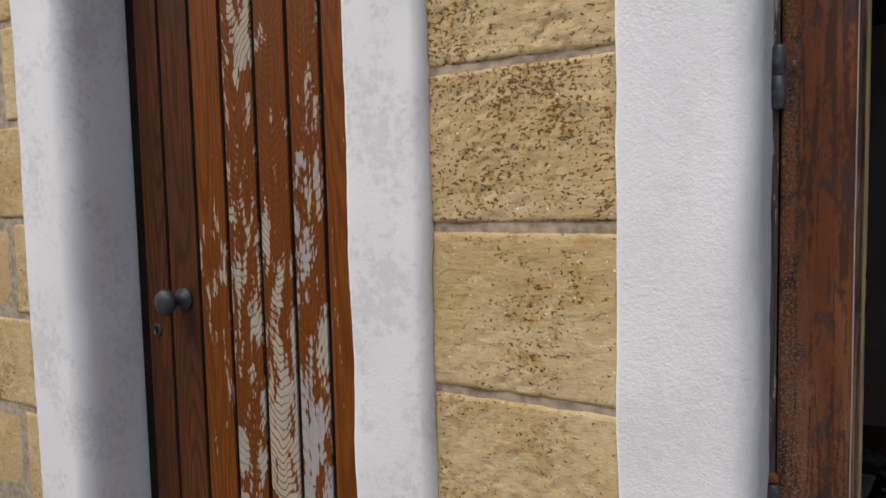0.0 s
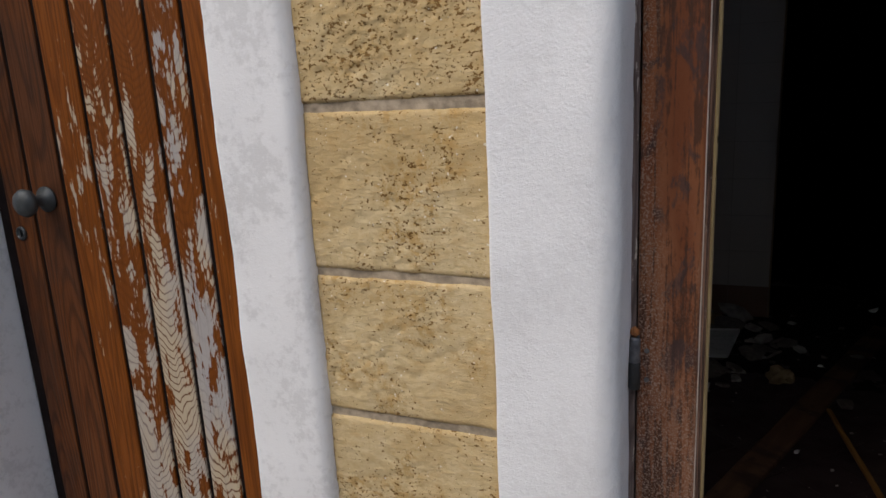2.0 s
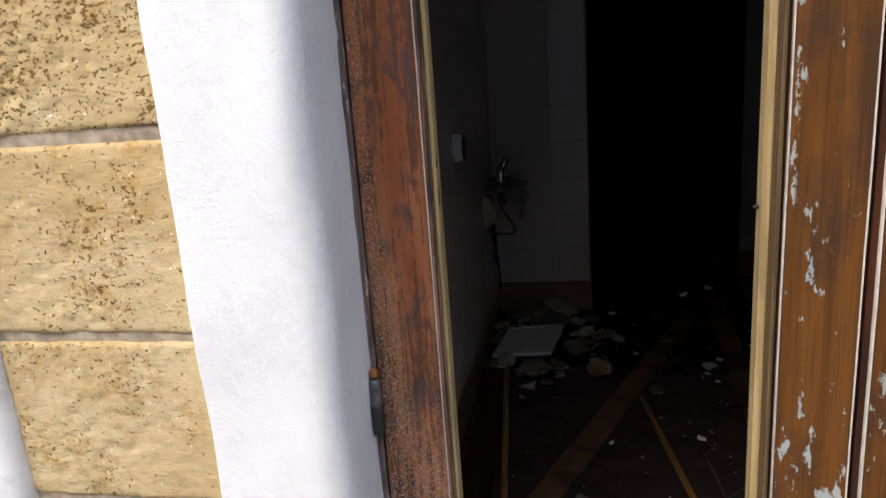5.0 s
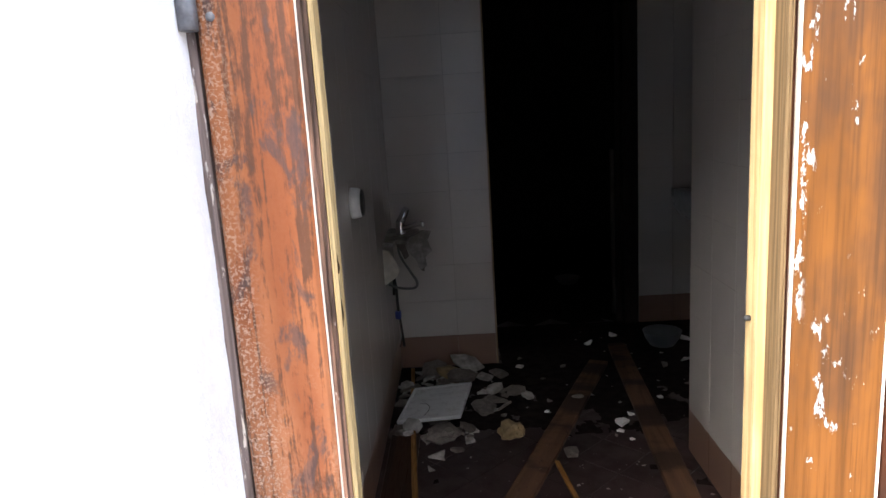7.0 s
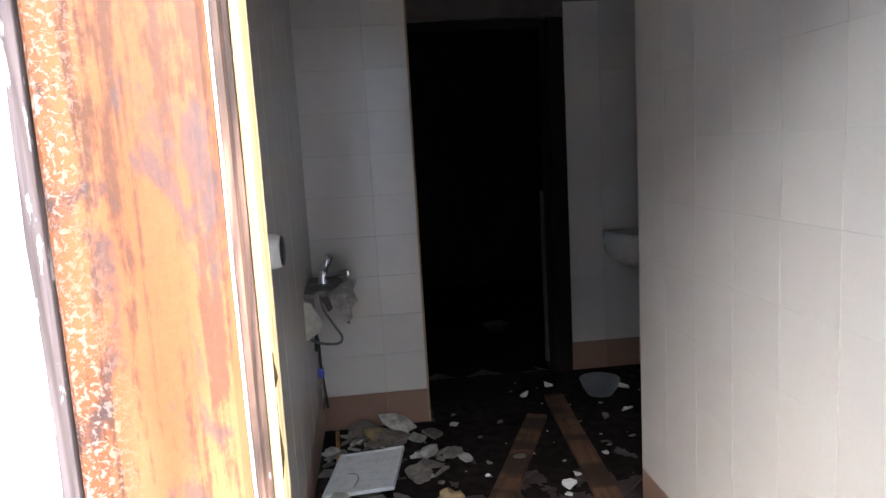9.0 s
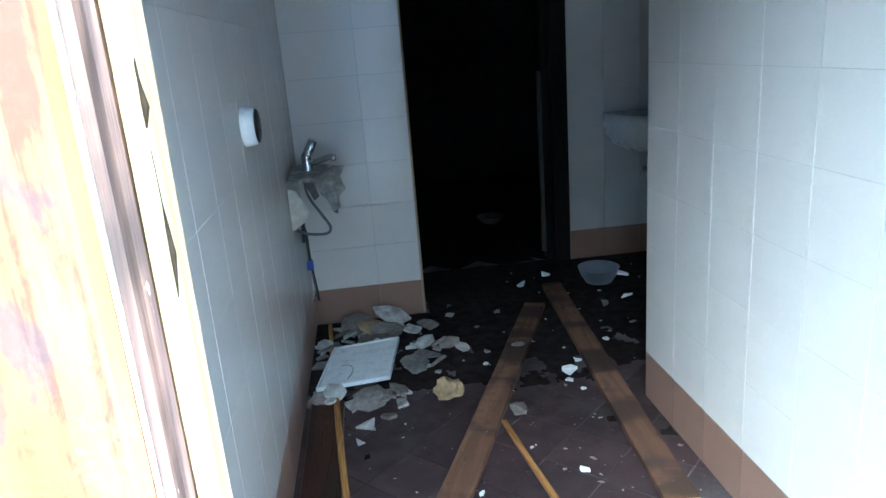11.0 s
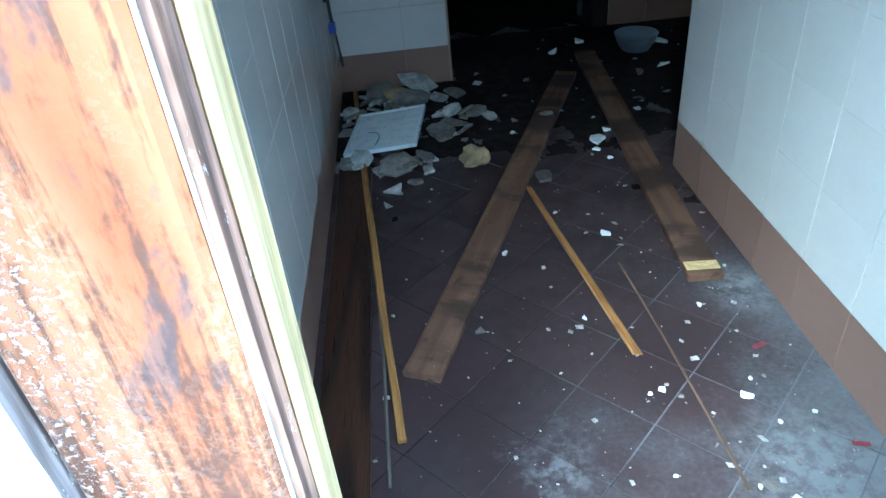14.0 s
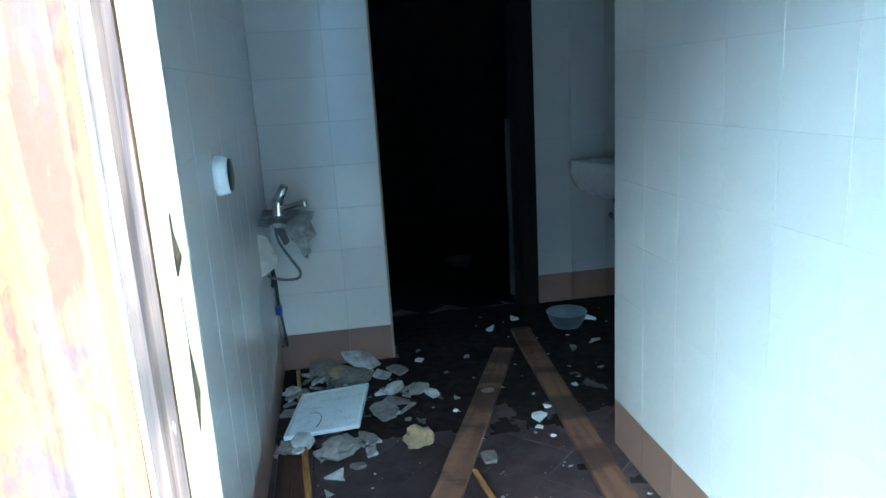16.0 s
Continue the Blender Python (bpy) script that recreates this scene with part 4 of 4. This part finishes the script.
bowl((1.322, 3.31, 0.0), 0.11, 0.085, "cloudy white plastic bowl standing on the floor")
# darker material than the near bowl, in place of the unlit room's shade
bowl((1.015, 4.8, 0.0), 0.1, 0.05, "shallow white bowl darkened for the shade of the unlit room", BROKEN)

# round white box on the wall
wall_box = thing("wall_box", (XL + 0.006, 1.89, 1.1), "round white wall box with a dark rim", "wall box", turn=(0, 90, 0))
part("cover", lathe(bmesh.new(), [(0.052, 0.0), (0.055, 0.003), (0.054, 0.016), (0.05, 0.032), (0.046, 0.037), (0.03, 0.036)], 36), CERAMIC, wall_box, smooth=True)
part("dark_mouth", lathe(bmesh.new(), [(0.0458, 0.0362), (0.0468, 0.0385), (0.044, 0.042), (0.034, 0.0445), (0.015, 0.0455)], 32), BLACK, wall_box, "black front plate", smooth=True)

# smashed washbasin in the corner, with its tap
wreck = thing("broken_washbasin", (XL + 0.006, 2.84, 0.8), "smashed white washbasin remains hanging on the wall", "washbasin")
def slab(pts, thick, way):
    """A broken piece: an outline in the air with thickness along way."""
    bm = bmesh.new()
    a = [bm.verts.new(p) for p in pts]
    b = [bm.verts.new(Vector(p) + Vector(way) * thick) for p in pts]
    n = len(pts)
    for k in range(n):
        bm.faces.new((a[k], a[(k + 1) % n], b[(k + 1) % n], b[k]))
    bm.faces.new(list(reversed(a)))
    bm.faces.new(b)
    bmesh.ops.bevel(bm, geom=list(bm.edges), offset=0.003, segments=2, affect="EDGES")
    return bm


part("deck", slab([(0, -0.13, -0.02), (0.045, -0.12, -0.03), (0.06, -0.07, -0.022), (0.11, -0.075, -0.03), (0.125, -0.02, -0.015), (0.185, 0.0, -0.005), (0.15, 0.05, 0.0), (0.165, 0.1, 0), (0.09, 0.12, 0), (0, 0.16, 0)], 0.02, (0, 0, 1)), SHARD, wreck, smooth=False)
part("hanging_shard", slab([(0.0, -0.16, -0.03), (0.03, -0.165, -0.04), (0.075, -0.17, -0.13), (0.055, -0.175, -0.165), (0.0, -0.17, -0.2)], 0.018, (0.15, 1, 0)), CREAMY, wreck, "cream broken side piece")
part("hanging_shard", slab([(0.095, -0.06, -0.025), (0.15, -0.03, 0.012), (0.185, -0.02, 0.03), (0.23, -0.01, 0.022), (0.205, -0.015, -0.02), (0.228, -0.01, -0.075), (0.19, -0.015, -0.105), (0.2, -0.02, -0.15), (0.165, -0.03, -0.165), (0.15, -0.04, -0.11), (0.125, -0.05, -0.085)], 0.016, (-0.3, 1, 0)), SHARD, wreck, "jagged front piece")
part("hanging_shard", slab([(0.06, -0.09, -0.02), (0.1, -0.08, -0.025), (0.118, -0.075, -0.085), (0.095, -0.08, -0.1), (0.08, -0.085, -0.06)], 0.014, (-0.1, 1, 0)), BROKEN, wreck, "broken edge piece")
part("hanging_shard", slab([(0.15, 0.02, -0.09), (0.185, 0.03, -0.11), (0.18, 0.03, -0.19), (0.16, 0.02, -0.175)], 0.012, (0, 1, 0)), BROKEN, wreck, "broken edge piece")
tap = thing("tap", (-0.088, 2.83, 0.816), "chrome mixer tap still fixed to the broken basin", "tap")
part("tap_body", lathe(bmesh.new(), [(0.026, 0.0), (0.027, 0.004), (0.023, 0.012), (0.022, 0.05), (0.024, 0.056), (0.022, 0.066)], 28), CHROME, tap, smooth=True)
part("spout", tube(bmesh.new(), curve_points([(0.012, -0.01, 0.03), (0.05, -0.045, 0.042), (0.09, -0.08, 0.058), (0.112, -0.093, 0.063)]), 0.012, 14), CHROME, tap, smooth=True)
part("spout_tip", lathe(bmesh.new(), [(0.012, 0), (0.013, 0.004), (0.013, 0.02), (0.011, 0.023)], 18), CHROME, tap, "", pose(0.112, -0.093, 0.046), smooth=True)
part("lever", tube(bmesh.new(), [(0.0, 0.0, 0.055), (0.015, -0.008, 0.085), (0.036, -0.018, 0.125)], [0.022, 0.02, 0.018], 16), CHROME, tap, smooth=True)
hose = thing("hose", (-0.11, 2.83, 0.78), "grey flexible tap hose hanging in a loop", "hose", smooth=True,
             bm=tube(bmesh.new(), curve_points([(0, 0, 0), (0.01, -0.01, -0.07), (0.055, -0.02, -0.15), (0.085, -0.02, -0.205), (0.07, -0.02, -0.235), (0.0, -0.01, -0.235), (-0.06, 0.0, -0.215)]), 0.0062, 10), material=RUBBER)
valve = thing("stop_valve", (XL + 0.03, 2.93, 0.3), "black pipe and blue-handled stop valve under the basin", "valve")
part("pipe", tube(bmesh.new(), curve_points([(-0.024, 0.0, 0.29), (0.0, -0.01, 0.24), (0.004, -0.01, 0.12), (0.012, 0.0, 0.0), (0.02, 0.01, -0.1)]), 0.0075, 10), BLACK, valve, smooth=True)
part("pipe", tube(bmesh.new(), curve_points([(-0.024, -0.05, 0.34), (0.0, -0.06, 0.3), (-0.005, -0.06, 0.2)]), 0.009, 10), BLACK, valve, smooth=True)
part("blue_handle", boxes((-0.012, 0.018, -0.03, 0.012, 0.06, 0.1), bevel=0.006), BLUE, valve, "blue plastic handle")
part("pipe", tube(bmesh.new(), curve_points([(0.004, -0.03, 0.06), (0.012, -0.03, -0.02), (0.0, -0.02, -0.09)]), 0.005, 10), CHROME, valve, "steel hose tail", smooth=True)

# the whole washbasin on the back wall
basin = thing("washbasin", (1.75, YB - 0.006, 0.845), "plain white wall-hung washbasin in the dim room", "washbasin")
bm = bmesh.new()
rows = []
for rr, z in ((1.0, 0.0), (1.0, -0.045), (0.95, -0.11), (0.8, -0.17), (0.46, -0.215), (0.2, -0.22)):
    rows.append([bm.verts.new((0.25 * rr * math.cos(a), -0.21 * rr * math.sin(a) * 2 * 0.98 if math.sin(a) > 0 else 0, z)) for a in [math.pi * k / 24 for k in range(25)]])
for rr, z in ((0.9, 0.0), (0.8, -0.06), (0.5, -0.12), (0.15, -0.13)):
    rows.insert(0, [bm.verts.new((0.25 * rr * math.cos(a), -0.06 - 0.185 * rr * math.sin(a) * 1.9, z)) for a in [math.pi * k / 24 for k in range(25)]])
for p, q in zip(rows, rows[1:]):
    for k in range(24):
        bm.faces.new((p[k], p[k + 1], q[k + 1], q[k]))
    bm.faces.new((p[-1], p[0], q[0], q[-1]))
bm.faces.new(list(reversed(rows[0])))
bm.faces.new(rows[-1])
part("bowl", bm, CERAMIC, basin, smooth=True)
part("waste", tube(bmesh.new(), [(-0.03, -0.15, -0.205), (-0.03, -0.15, -0.245)], 0.02, 16), CHROME, basin, "chrome waste", smooth=True)
part("waste_pipe", tube(bmesh.new(), curve_points([(-0.03, -0.15, -0.235), (-0.03, -0.15, -0.32), (0.0, -0.09, -0.36), (0.0, 0.0, -0.34)]), 0.016, 12), RUBBER, basin, smooth=True)

# ---- pieces: stones, wall tiles, floor tiles ----
def stone_mesh(w, h, fine, seed, pitted=False):
    """A squared block with a pitted, slightly bellied face towards -y; from its lower left corner."""
    d = 0.0036 if fine else 0.05
    xs, zs = steps(0, w, d), steps(0, h, d)
    verts, faces = [], []
    for z in zs:
        for x_ in xs:
            edge = min(x_, w - x_, z, h - z)
            p = Vector((x_ + seed, seed * 0.7, z))
            relief = 0.0022 * noise.noise(p * 14) + (0.0012 * noise.noise(p * 60) if fine else 0)
            if fine:
                rough_zone = max(0.0, noise.noise(p * 5) + 0.25)
                relief += rough_zone * (0.006 if pitted else 0.0035) * min(0.0, noise.noise(p * 60) + 0.5 * noise.noise(p * 130) + 0.03)
            relief -= 0.004 * max(0.0, 1 - edge / 0.008)
            jag = (0.003 * noise.noise(p * 22) + 0.0015 * noise.noise(p * 70)) if edge < 1e-6 else 0.0
            verts.append((x_ + jag, -0.008 - relief if edge > 1e-6 else 0.0, z + jag))
    nx = len(xs)
    for r in range(len(zs) - 1):
        for c in range(nx - 1):
            n = r * nx + c
            faces.append((n, n + 1, n + nx + 1, n + nx))
    me = bpy.data.meshes.new("stone_block")
    me.from_pydata(verts, [], faces)
    me.materials.append(STONE_PITTED if pitted else STONE)
    me.polygons.foreach_set("use_smooth", [True] * len(me.polygons))
    return me


Y0 = 0.008
seed = 0.0
joints = [0.0, 0.13, 0.368, 0.607, 0.846, 1.081, 1.329, 1.562, 1.8, 2.02, 2.24, 2.47, 2.7, 2.95, 3.2]
for z0, z1 in zip(joints, joints[1:]):
    seed += 3.7
    part("stone_block", stone_mesh(0.294, z1 - z0 - 0.009, 0.3 < z0 < 1.8, seed, 1.3 < z0 < 1.6), None, wall_front, "", pose(-0.477, Y0, z0 + 0.0045, 0, random.uniform(-0.8, 0.8) if z0 > 0.2 else 0, 0))
for side, x_from, x_to in ((-1, -3.6, -1.545), (1, 1.18, 3.2)):
    z, row = -0.013, 0
    while z < 2.97:
        cut = x_to - (0.09 if row % 2 else 0.3)
        edges = [x_to]
        while cut > x_from:
            edges.append(cut)
            cut -= 0.4
        for b, a in zip(edges, edges[1:]):
            seed += 2.9
            near = side < 0 and a > -2.0 and 0.6 < z < 1.9
            part("stone_block", stone_mesh(b - a - 0.012, 0.214, near, seed), None, wall_front, "", pose(a + 0.006, Y0, z + 0.006))
        z, row = z + 0.226, row + 1

tile_wall(wall_west, (XL, 0.2, 0), 90, [(a - 0.2, b - 0.2) for a, b in spans(0.2, YF, 1.63)])
tile_wall(wall_east, (XR, YR, 0), -90, [(YR - b, YR - a) for a, b in spans(0.2, YR, 1.033)])
tile_wall(wall_stub, (0, YF, 0), 0, [(XL + 0.007, 0.156), (0.156, 0.363)], low=0.0012)
tile_wall(wall_back, (0, YB, 0), 0, spans(1.3, 2.4, 1.509), 2.165)

tile_w = 0.2
bm = boxes((-tile_w / 2 + 0.0019, tile_w / 2 - 0.0019, -tile_w / 2 + 0.0019, tile_w / 2 - 0.0019, -0.0058, 0.0))
floor_tile = mesh_of("floor_tile", bm, FLOOR)
half = tile_w / math.sqrt(2)
for i in range(-30, 31):
    for j in range(-30, 31):
        x = 1.042 + (i - j) * half
        y = 1.358 + half + (i + j) * half
        if (XL - 0.12 < x < XR + 0.2 and 0.2 < y < YB + 0.03) or (XR < x < 2.4 and YR - 0.05 < y < YB + 0.03):
            part("floor_tile", floor_tile, None, floor, "", pose(x, y, random.uniform(-0.0006, 0.0004), random.uniform(-0.15, 0.15), random.uniform(-0.15, 0.15), 45))
